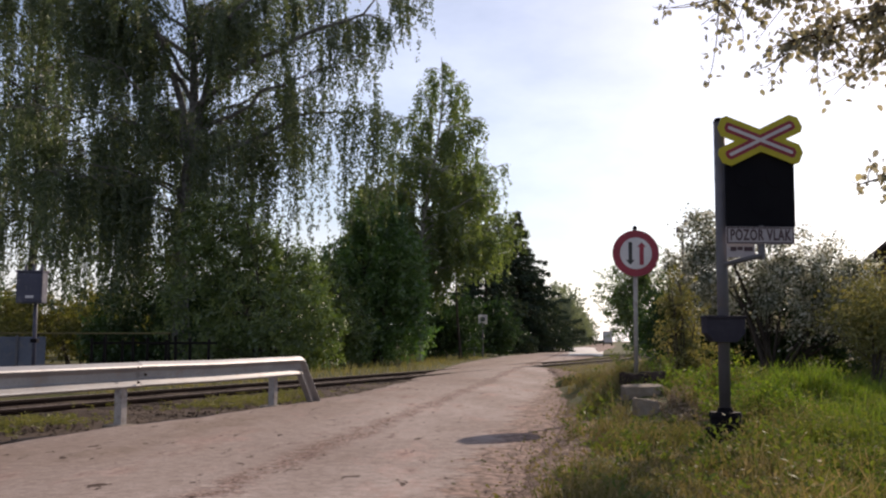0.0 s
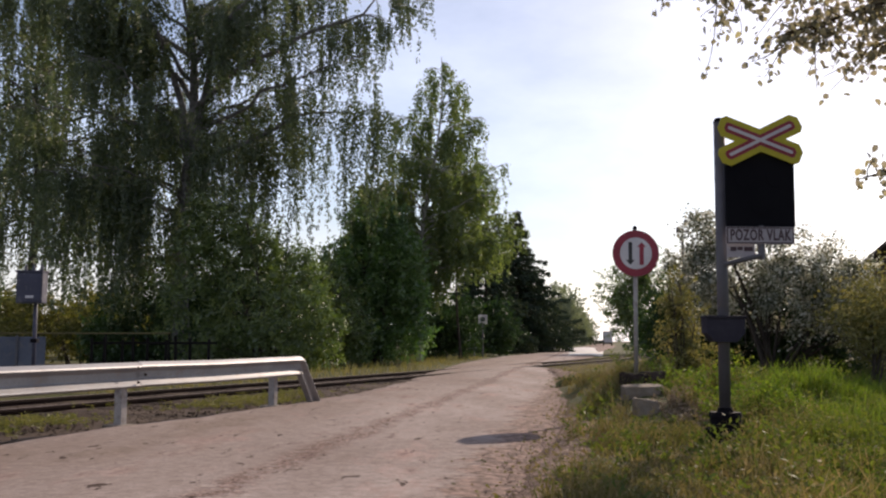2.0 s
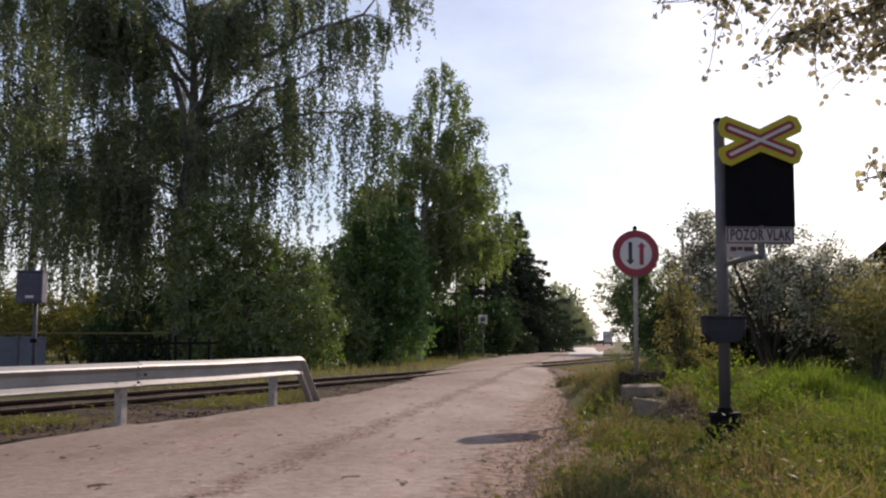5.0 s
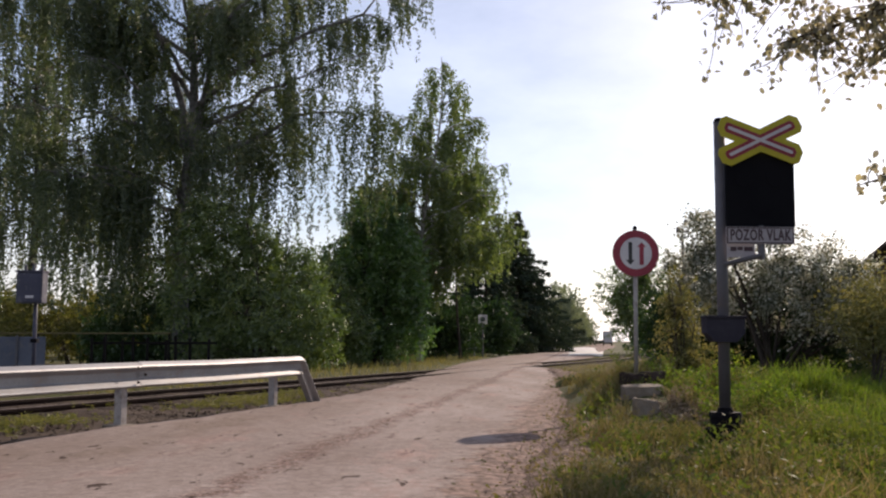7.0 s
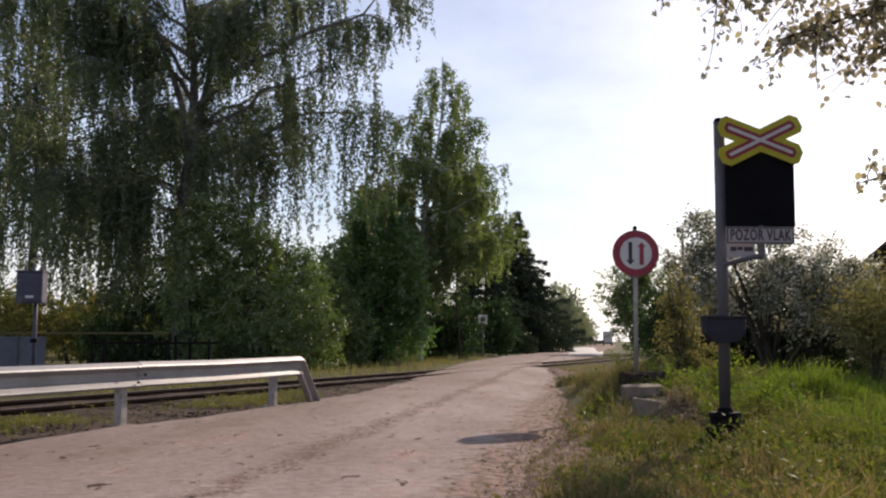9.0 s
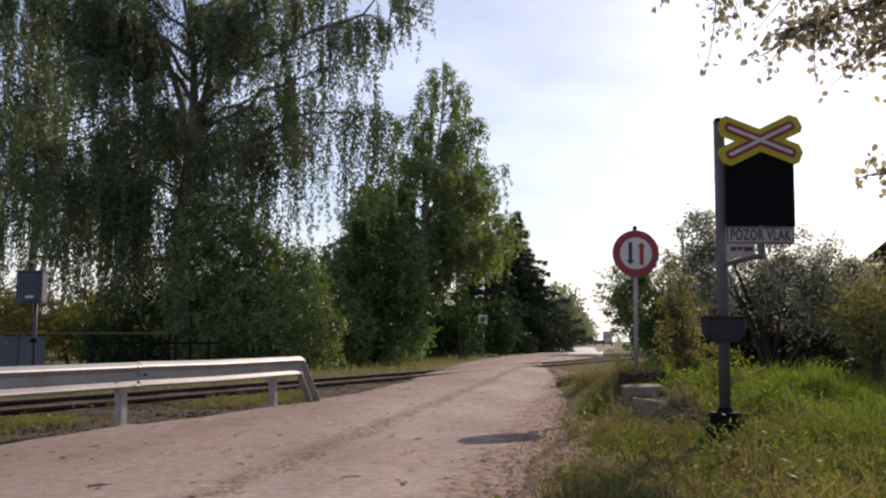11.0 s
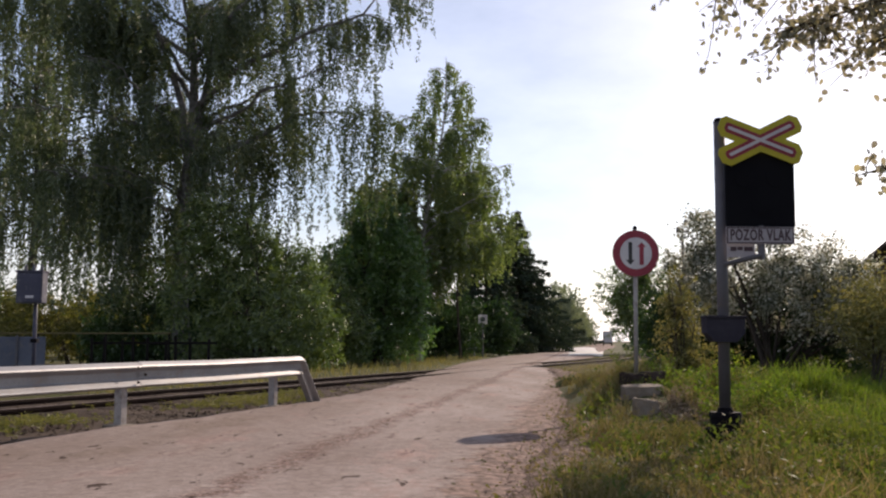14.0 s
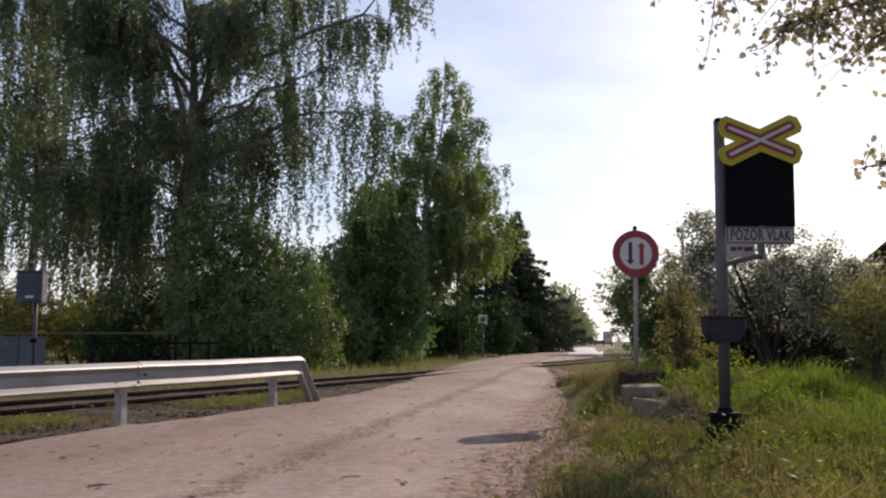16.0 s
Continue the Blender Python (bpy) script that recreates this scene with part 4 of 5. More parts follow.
shrub("shrub", (-5.6, 31.5, 0), [(-1.0, 0.6, 2.3, 2.1, 1.5, 2.3, 170), (0.7, 0, 1.9, 1.4, 1.2, 1.7, 110), (-2.6, 0.5, 2.7, 1.5, 1.3, 2.4, 130), (1.35, 0.4, 1.1, 1.0, 0.9, 1.1, 70), (-1, 0, 0.7, 2.4, 1.1, 0.8, 60), (-1.9, 0.6, 4.8, 1.4, 1.2, 1.5, 110), (0.9, 0.3, 3.5, 0.6, 0.6, 0.8, 34), (-0.6, 0.4, 4.3, 0.7, 0.6, 0.8, 34), (0.2, -0.8, 1.2, 0.9, 0.7, 1.2, 50)], 0.105, L_BUSH, "leafy light green hazel-like shrub by the track", "shrub", 11, clump=0.27, per=62, shell=0.78, stems=14, group="shrubs")
shrub("shrub", (-2.9, 42, 0), [(-0.2, 0, 3.4, 1.6, 1.4, 2.9, 150), (1.2, -0.4, 4.2, 0.9, 0.9, 1.5, 70), (1.5, -0.3, 2.4, 0.9, 0.9, 1.3, 70), (-1.7, 0.4, 3.0, 1.1, 1.1, 2.6, 120), (0, 0, 1.0, 2.6, 1.2, 1.1, 110), (0.3, 0, 6.4, 0.7, 0.7, 1.2, 46), (-0.9, 0.3, 6.0, 0.5, 0.5, 1.3, 36)], 0.15, L_DEEP, "tall dense green shrub by the verge", "shrub", 12, clump=0.32, per=50, shell=0.7, stems=12, group="shrubs", shoots=0.45)
shrub("shrub", (-4.25, 37.5, 0), [(0, 0, 1.9, 1.0, 0.9, 1.8, 90), (0.7, 0.3, 1.2, 0.8, 0.7, 1.1, 50), (-0.3, 0.2, 3.5, 0.5, 0.5, 0.8, 26)], 0.12, L_BUSH, "loose yellowish-green shrub between two larger ones", "shrub", 30, clump=0.26, per=50, shell=0.66, stems=8, group="shrubs", shoots=0.5)
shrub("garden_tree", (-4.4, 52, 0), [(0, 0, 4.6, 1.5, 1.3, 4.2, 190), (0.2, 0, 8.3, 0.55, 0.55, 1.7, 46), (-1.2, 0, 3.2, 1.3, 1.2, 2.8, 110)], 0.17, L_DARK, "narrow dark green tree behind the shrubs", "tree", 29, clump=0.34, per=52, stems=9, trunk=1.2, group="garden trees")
# undergrowth whose near-black leaf colour stands for deep shade below the birch
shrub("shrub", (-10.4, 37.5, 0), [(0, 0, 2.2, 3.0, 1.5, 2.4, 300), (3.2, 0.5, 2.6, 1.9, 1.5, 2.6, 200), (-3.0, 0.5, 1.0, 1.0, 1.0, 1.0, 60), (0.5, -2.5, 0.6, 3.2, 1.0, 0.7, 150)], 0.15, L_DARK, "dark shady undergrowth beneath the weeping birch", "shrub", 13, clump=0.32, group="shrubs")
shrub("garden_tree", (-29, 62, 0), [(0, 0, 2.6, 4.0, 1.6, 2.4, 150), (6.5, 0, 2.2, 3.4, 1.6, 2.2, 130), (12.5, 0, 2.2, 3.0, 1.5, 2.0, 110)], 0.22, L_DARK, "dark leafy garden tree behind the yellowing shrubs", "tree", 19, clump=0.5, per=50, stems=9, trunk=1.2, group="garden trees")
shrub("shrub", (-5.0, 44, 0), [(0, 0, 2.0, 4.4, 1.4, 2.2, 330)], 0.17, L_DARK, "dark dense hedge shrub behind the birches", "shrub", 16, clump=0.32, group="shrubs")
# added to fill the deep shade under the spruces with dark leaves
shrub("shrub", (1.8, 66, 0), [(-1.5, 0, 2.0, 3.0, 1.2, 2.4, 230), (1.8, 2, 1.6, 1.8, 1.2, 2.2, 130)], 0.19, L_DARK, "low shrub filling the deep shade under the spruces", "shrub", 17, group="shrubs")
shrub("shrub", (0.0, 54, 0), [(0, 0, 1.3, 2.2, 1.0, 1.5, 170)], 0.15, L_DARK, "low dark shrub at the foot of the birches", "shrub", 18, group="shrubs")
shrub("garden_shrub", (-16.2, 42, 0), [(-1.6, 0, 1.5, 1.7, 1.2, 1.5, 110), (1.3, 0, 1.6, 1.9, 1.2, 1.7, 120)], 0.15, L_YELLOW, "yellowing garden shrub behind the yellow pipe", "shrub", 14, clump=0.3, group="garden shrubs")
shrub("garden_shrub", (-25, 55, 0), [(0, 0, 1.9, 3.2, 1.6, 2.0, 180), (5.5, 0, 1.6, 3.0, 1.5, 1.7, 150)], 0.2, L_YELLOW, "yellow-green shrub at the garden's edge", "shrub", 15, group="garden shrubs")

# right-hand side
shrub("blossom_tree", (8.2, 24, 0), [(-1.5, 0.2, 2.8, 0.9, 1.1, 1.5, 90), (0.4, 0, 2.5, 1.7, 1.4, 1.45, 110), (2.0, 0.2, 2.1, 1.3, 1.3, 1.15, 90), (2.9, -0.2, 1.3, 1.1, 1.0, 1.1, 50)], 0.09, L_BLOSSOM, "old fruit tree with pale blossom and dark limbs", "tree", 21, clump=0.27, per=120, stems=18, trunk=1.0, shell=0.72)
# bright hay leaf colour stands in for sunlight this shrub doesn't get
shrub("garden_shrub", (10.4, 22.0, 0), [(-0.2, 0, 1.3, 0.9, 0.7, 1.1, 55), (1.0, 0.2, 1.3, 0.9, 0.7, 1.0, 55)], 0.08, L_VERGE, "pale olive loose shrub in front of the house", "shrub", 27, clump=0.26, per=50, group="garden shrubs")
# dark leaves stand in for the shade beneath the fruit tree
shrub("shrub", (8.0, 27, 0), [(-0.8, 0, 1.2, 1.8, 0.9, 1.5, 190), (1.4, 0, 1.3, 1.6, 0.9, 1.5, 170), (3.6, 0, 0.9, 2.2, 0.9, 1.2, 150)], 0.13, L_DARK, "dark shrub filling the shade behind the fruit tree", "shrub", 26, group="shrubs")
shrub("wild_rose", (4.1, 16.3, 0.05), [(0, 0, 1.0, 0.40, 0.4, 0.85, 60), (0.15, 0, 0.55, 0.55, 0.4, 0.5, 50), (-0.15, 0, 1.6, 0.24, 0.24, 0.55, 24)], 0.06, L_VERGE, "thin yellow-green self-sown shrub beside the signal", "shrub", 22, clump=0.13, per=36, stems=12, shell=0.6)
# same painted sunlight: the fruit tree shades this shrub
shrub("shrub", (9.2, 20.5, 0), [(0.2, 0, 1.55, 1.1, 0.9, 0.75, 90), (1.9, 0.3, 1.65, 1.3, 0.9, 0.8, 110)], 0.09, L_VERGE, "dense olive-green shrub at the edge of the meadow", "shrub", 23, group="shrubs")
shrub("roadside_tree", (16.2, 80, 0), [(-1.3, 0, 4.6, 2.0, 2, 2.6, 110), (0.6, 0, 6.2, 2.2, 2, 3.0, 130), (-0.6, 0, 3.0, 2.0, 2, 2.0, 80), (2.2, 0, 3.6, 2.0, 2, 2.8, 100)], 0.20, L_BUSH, "airy roadside tree beyond the crossing", "tree", 24, clump=0.42, per=42, shell=0.62, trunk=1.4, group="roadside trees")
shrub("roadside_shrub", (15.6, 72, 0), [(0, 0, 1.4, 1.9, 1.5, 1.9, 90)], 0.2, L_BUSH, "rounded green shrub beside the far road", "shrub", 25, clump=0.4, per=40)
# far trees, their haze painted by the paled leaf colour
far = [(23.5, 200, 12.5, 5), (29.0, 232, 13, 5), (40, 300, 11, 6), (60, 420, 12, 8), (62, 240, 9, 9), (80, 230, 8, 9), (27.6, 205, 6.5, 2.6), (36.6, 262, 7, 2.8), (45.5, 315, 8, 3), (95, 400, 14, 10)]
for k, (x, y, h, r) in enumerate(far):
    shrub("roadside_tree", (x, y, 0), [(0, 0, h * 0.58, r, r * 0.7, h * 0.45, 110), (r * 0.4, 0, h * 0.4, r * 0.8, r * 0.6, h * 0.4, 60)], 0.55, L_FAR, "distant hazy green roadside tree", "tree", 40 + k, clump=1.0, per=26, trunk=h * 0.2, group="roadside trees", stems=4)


def rank(x, y):
    """How rank the growth is: waves of tall clumps and trodden spots between them."""
    return 0.32 + 1.2 * smooth(-0.9, 1.6, wob(x + 0.3 * wob(y, x, 0.9), y, 1.25) + 0.6 * wob(y, x, 3.1))


def blades(name, x, y, height, width, material, rng, label, lean=0.35, even=False):
    """Grass: tapered bent blades, one mesh."""
    n = len(x)
    z = turf_z(x, y) - 0.02
    h = height * rng.uniform(0.4, 1.25, n) * (1.0 if even else rank(x, y))
    a = rng.uniform(0, 6.2832, n)
    bend = rng.uniform(0.05, 1.0, n) * lean
    dx, dy = np.cos(a) * bend * h, np.sin(a) * bend * h
    b = rng.uniform(0, 6.2832, n)
    wx, wy = np.cos(b) * width / 2, np.sin(b) * width / 2
    v = np.stack([
        np.stack([x - wx, y - wy, z], -1), np.stack([x + wx, y + wy, z], -1),
        np.stack([x + dx * 0.35 + wx * 0.75, y + dy * 0.35 + wy * 0.75, z + h * 0.6], -1),
        np.stack([x + dx * 0.35 - wx * 0.75, y + dy * 0.35 - wy * 0.75, z + h * 0.6], -1),
        np.stack([x + dx + wx * 0.12, y + dy + wy * 0.12, z + h * (1 - 0.3 * bend)], -1),
        np.stack([x + dx - wx * 0.12, y + dy - wy * 0.12, z + h * (1 - 0.3 * bend)], -1)], 1).reshape(-1, 3)
    i = np.arange(n)[:, None] * 6
    f = np.stack([i + np.array([0, 1, 2, 3]), i + np.array([3, 2, 4, 5])], 1).reshape(-1, 4)
    return tagged(obj(name, quads_mesh(name, v, f), material), label, "grass", kind="stuff")


def scatter(n, x0, x1, y0, y1, rng, margin=0.35, patch=0.0, near=1.0, rail=1.7):
    """Places off the road and off the track, in patches, denser towards the camera."""
    x = rng.uniform(x0, x1, n)
    y = y0 + (y1 - y0) * rng.uniform(0, 1, n) ** near
    l, r = road_lr(y)
    ok = ((x > r + margin * (0.85 + 0.28 * np.sin(y * 1.7) + 0.2 * np.sin(4.1 * y))) | (x < l - 0.3)) & (np.abs(track_off(x, y)) > rail)
    ok &= wob(x, y, 1.1) + 0.6 * wob(y, x, 2.9) > -2.2 + patch * 2.5 + rng.normal(0, 0.3, n)
    ok &= (np.hypot(x - 2.86, (y - 9.3) * 0.55) > 0.36) & ~((x > 2.3) & (x < 2.98) & (y > 11.5) & (y < 13.6))
    return x[ok], y[ok]


def tufts(n, per, spread_, x0, x1, y0, y1, rng, **kw):
    """Places in tufts: centres by scatter(), and a few blades round each."""
    x, y = scatter(n, x0, x1, y0, y1, rng, **kw)
    m = len(x)
    x = np.repeat(x, per) + rng.normal(0, spread_, m * per)
    y = np.repeat(y, per) + rng.normal(0, spread_, m * per)
    return x, y


def weeds(name, x, y, height, radius, per, leaf, material, rng, label, wide=0.5, heads=0.0):
    """Leafy weeds: three leaning stalks to a plant, leaves set along each and pointing outwards; heads: share of leaves at the tips."""
    n = len(x)
    h = height * rng.uniform(0.45, 1.25, n) * rank(x, y)
    az = rng.uniform(0, 6.2832, (n, 3))
    lean = radius * rng.uniform(0.3, 1.6, (n, 3))
    pick = rng.integers(0, 3, (n, per))
    u = rng.uniform(heads, 1.0, (n, per)) ** 0.8
    a, l = np.take_along_axis(az, pick, 1), np.take_along_axis(lean, pick, 1)
    px = x[:, None] + np.cos(a) * l * u ** 1.5 + rng.normal(0, 0.012, (n, per))
    py = y[:, None] + np.sin(a) * l * u ** 1.5 + rng.normal(0, 0.012, (n, per))
    pz = turf_z(x, y)[:, None] + u * h[:, None] - 0.01
    p = np.stack([px, py, pz], -1).reshape(-1, 3)
    ax = rng.normal(0, 1, p.shape)
    ax[:, 2] = np.abs(ax[:, 2]) * 0.5 + 0.25
    return tagged(obj(name, leaf_mesh(name, p, ax, leaf, leaf * wide, rng), material), label, "weeds", kind="stuff")


rg = np.random.default_rng(77)


def dry_side(x, y, rng):
    """The strip next to the road is parched; further off the turf is green."""
    return x + rng.normal(0, 0.45, len(x)) + 0.35 * wob(x, y, 0.7) < 1.1 + 0.23 * y


x, y = tufts(7800, 10, 0.035, 0.2, 9.5, 4.5, 18, rg, margin=0.8, patch=0.1, near=1.5)
k = dry_side(x, y, rg)
blades("dry_grass", x[k], y[k], 0.27, 0.011, L_DRY, rg, "dry yellow-brown roadside grass in tufts", 0.8)
blades("meadow_grass", x[~k], y[~k], 0.24, 0.012, L_GRASS, rg, "green meadow grass in tufts", 0.8)
x, y = tufts(2200, 8, 0.04, -3.5, 9.5, -6, 4.8, rg, margin=0.5, patch=0.2)
blades("dry_grass", x, y, 0.16, 0.009, L_DRY, rg, "dry yellow-brown roadside grass in tufts", 0.9)
x, y = scatter(4200, 0.3, 9.0, 4.5, 15, rg, margin=0.75, patch=0.3, near=1.5)
k = dry_side(x, y, rg)
weeds("weeds", x[k], y[k], 0.30, 0.10, 24, 0.032, L_DRY, rg, "brownish dry weeds among the roadside grass", 0.4)
weeds("weeds", x[~k], y[~k], 0.24, 0.10, 18, 0.046, L_GRASS, rg, "green leafy weeds among the meadow grass", 0.4)
x, y = scatter(900, 0.8, 6.5, 5, 15, rg, margin=0.7, patch=0.5)
weeds("weeds", x, y, 0.34, 0.14, 30, 0.052, L_GRASS, rg, "dark green weeds in patches near the signal", 0.45)
x, y = scatter(900, 0.6, 6.0, 5, 14, rg, margin=0.65, patch=0.45, near=1.2)
weeds("seed_heads", x, y, 0.44, 0.07, 20, 0.012, L_PALE, rg, "pale reddish seed heads standing above the grass", 0.45, 0.6)
x, y = tufts(900, 12, 0.06, 1.5, 4.4, 13.2, 27, rg, margin=0.35, patch=0.1)
blades("dry_grass", x, y, 0.26, 0.012, L_DRY, rg, "tall dry grass beyond the kerb stones", 0.8)
x, y = scatter(200, 3.15, 4.4, 11.2, 15.5, rg, margin=0.3, patch=0.3)
weeds("weeds", x, y, 0.36, 0.16, 34, 0.05, L_LIME, rg, "yellow-green leafy weeds beside the kerb stones")
x, y = tufts(3400, 11, 0.06, 4.4, 15.0, 12.0, 24, rg, margin=0.5, patch=0.15, near=1.2)
k = x > 1.5 + 0.25 * y
blades("tall_grass", x[k], y[k], 0.34, 0.012, L_LIME, rg, "tall bright green meadow grass", 0.8)
x, y = tufts(260, 16, 0.09, 4.2, 8.0, 9.5, 13.5, rg, margin=0.5, patch=0.5)
blades("rank_grass", x, y, 0.40, 0.012, L_LIME, rg, "rank green clumps around the trodden path", 0.8)
x, y = 2.78 + rg.normal(0, 0.14, 60), 21.6 + rg.normal(0, 0.2, 60)
weeds("dark_tuft", x, y, 0.22, 0.12, 26, 0.05, L_DARK, rg, "dark low tuft at the edge of the road")
x, y = 3.0 + rg.normal(0, 0.16, 90), 11.9 + rg.normal(0, 0.3, 90)
weeds("leaf_litter", x, y, 0.16, 0.10, 22, 0.05, L_PALE, rg, "heap of dry brown leaves beside the kerb stones")
x, y = scatter(30000, 1.5, 16, 15, 60, rg, 0.4, 0.2, 1.4)
k = y < 27 + rg.normal(0, 3, len(y))
blades("dry_grass", x[k], y[k], 0.20, 0.016, L_VERGE, rg, "dry grass between road and track", 0.8)
blades("dry_grass", x[~k], y[~k], 0.10, 0.02, L_VERGE, rg, "short trodden grass close to the track", 0.8)
x, y = scatter(22000, -13, 4, 19, 66, rg, 0.4, 0.15, 1.2)
k = track_off(x, y) < -1.5
blades("verge_grass", x[k], y[k], 0.25, 0.024, L_VERGE, rg, "sunlit yellowish verge grass beyond the track", 0.6)
x, y = scatter(60000, 0, 20, 26, 75, rg, 0.3, 0.4, 1.4, 0.0)
k = (np.abs(track_off(x, y)) < 3.2) & (x > road_lr(y)[1] + 0.2)
blades("track_grass", x[k], y[k], 0.05, 0.02, L_VERGE, rg, "short dry grass over the track beyond the road", 0.8)
for s0, s1, n in ((-4.2, -0.6, 330), (2.0, 5.6, 300), (-9, 12, 150)):
    s, o = rg.uniform(s0, s1, n), 2.15 + rg.normal(0, 0.32 if n > 200 else 0.9, n)
    p = TRACK[None] + TD[None] * s[:, None] + TN[None] * o[:, None]
    weeds("track_weeds", p[:, 0], p[:, 1], 0.09, 0.09, 24, 0.04, L_YELLOW, rg, "low yellow-green weeds between guard rail and track", 0.3)

# loose stones on shoulder and ballast
y = rg.uniform(4.5, 26, 2600)
x = np.interp(y, ROAD_Y, ROAD_R) + 0.45 + rg.normal(0, 0.28, 2600)
p = np.stack([x, y, road_z(y) + 0.012], -1)
ax = rg.normal(0, 1, p.shape)
ax[:, 2] = np.abs(ax[:, 2]) * 0.25
tagged(obj("dry_litter", leaf_mesh("dry_litter", p, ax, 0.045, 0.022, rg), L_DRY), "dry leaf litter along the crumbled road edge", "litter", kind="stuff")
y = rg.uniform(3, 32, 9000)
x = np.interp(y, ROAD_Y, ROAD_R) + rg.normal(0.30, 0.3, 9000)
tagged(pebbles("loose_gravel", x, y, 0.022 + road_z(y) - 0.02, 0.008, PEBBLE, rg), "loose reddish stones on the road shoulder", "gravel", kind="stuff")
s, o = rg.uniform(-12, 22, 9000), rg.uniform(-1.9, 3.1, 9000)
p = TRACK[None] + TD[None] * s[:, None] + TN[None] * o[:, None]
tagged(pebbles("ballast_stones", p[:, 0], p[:, 1], 0.02 - 0.035 * smooth(1.2, 1.9, np.abs(o)), 0.024, BALLAST, rg), "dusty grey ballast stones around the sleepers", "gravel", kind="stuff")


# ---- overhanging tree beside the camera ----
def build_overhang():
    rng = np.random.default_rng(5)
    tr = root("overhanging_tree", (7.42, 5.2, 0.10), "broadleaf tree whose leafy branch hangs over the road", "tree")
    lines = [(np.array([[0, 0, -0.5], [0.05, 0.05, 2.0], [-0.1, 0.1, 4.2], [0, 0, 7]]), [0.22, 0.18, 0.14, 0.05])]
    obj("trunk", tubes_mesh("trunk", lines, 10), BARK, tr)
    # branches: root point on the trunk and tip, in the tree's own space
    spec = [((-0.1, 0.1, 4.3), (-2.6, 1.0, 4.6), (-5.6, 1.5, 3.42)), ((-0.1, 0.1, 4.0), (-2.4, 1.3, 4.0), (-5.0, 1.5, 3.12)), ((-0.1, 0.1, 3.9), (-2.2, 1.3, 3.7), (-4.35, 1.5, 3.06)),
            ((-0.1, 0.1, 4.4), (-2.2, 1.2, 4.7), (-4.9, 1.8, 3.62)), ((0.0, 0.05, 2.6), (-2.0, 1.3, 2.75), (-4.42, 1.5, 2.10))]
    for k, (a, b, c) in enumerate(spec):
        a, b, c = np.array(a), np.array(b), np.array(c)
        main = bez(a, b, c, 10)
        limb = [(main - a, np.linspace(0.05, 0.006, 10))]
        pts, axes = [], []
        for _ in range((150, 150, 130, 130, 12)[k]):
            s = rng.uniform(0.5, 1.0) ** 0.8 if k < 4 else rng.uniform(0.93, 1.0)
            b0 = np.array([np.interp(s, np.linspace(0, 1, 10), main[:, q]) for q in range(3)])
            L = rng.uniform(0.2, 0.62) if k < 4 else 0.16
            dr = np.array([rng.normal(-0.3, 0.7), rng.normal(0, 0.7), rng.normal(-0.3, 0.5)])
            b2 = b0 + L * dr / np.linalg.norm(dr)
            tw = bez(b0, (b0 + b2) / 2 + rng.normal(0, 0.04, 3), b2, 5)
            limb.append((tw - a, np.linspace(0.005, 0.002, 5)))
            m = rng.integers(8, 16)
            t = rng.uniform(0.1, 1.05, m)
            p = np.stack([np.interp(t, np.linspace(0, 1, 5), tw[:, q]) for q in range(3)], -1) + rng.normal(0, 0.045, (m, 3))
            pts.append(p)
            ax = rng.normal(0, 0.6, (m, 3))
            ax[:, 2] -= 0.7
            axes.append(ax)
        br = obj("branch", tubes_mesh("branch", limb, 5), TWIG, tr)
        br.matrix_basis = pose(*a)
        p, ax = np.concatenate(pts), np.concatenate(axes)
        # leaves paled by colour, in place of glare
        obj("leaves", round_leaf_mesh("leaves", p - a, ax, 0.058, 0.044, rng), L_OVER, br)
        PIECES.append((br, tuple(a), 0.45, rng.uniform(2.0, 3.0), rng.uniform(0, 6.28), "bough"))
    return tr


overhang = build_overhang()

# ---- cabinet on a pole, yellow pipe, metal wall by the garden ----
def build_cabinet():
    cb = root("pole_cabinet", (-8.2, 19, 0), "blue-grey metal cabinet on a steel pole", "electrical cabinet")
    bm = bmesh.new()
    rod(bm, (0.02, 0.1, -0.1), (0.02, 0.1, 2.4), 0.04, None, 14)
    part("pole", bm, GREYBOX, cb, smooth=True)
    bm = bmesh.new()
    box(bm, -0.27, 0.25, -0.17, 0.10, 1.80, 2.42, 0.02)
    body = part("body", bm, GREYBOX, cb)
    bm = bmesh.new()
    box(bm, -0.24, 0.22, -0.185, -0.168, 1.84, 2.38, 0.006)
    door = part("door", bm, GREYBOX, body)
    bm = bmesh.new()
    box(bm, -0.07, 0.09, -0.195, -0.184, 1.90, 1.95, 0.003)
    part("label_plate", bm, WHITE, door, "small white label plate")
    bm = bmesh.new()
    box(bm, -0.29, 0.27, -0.20, 0.12, 2.42, 2.45, 0.008)
    part("roof", bm, GREYBOX, body)
    for x in (-0.16, 0.0, 0.16):
        bm = bmesh.new()
        rod(bm, (x, 0, 2.45), (x, 0, 2.58), 0.035, 0.025, 10)
        part("terminal", bm, GREYPAINT, body)
    bm = bmesh.new()
    box(bm, -0.04, 0.09, 0.04, 0.17, 1.02, 1.10, 0.01)
    part("clamp", bm, DARKCAST, cb)
    return cb


cabinet = build_cabinet()


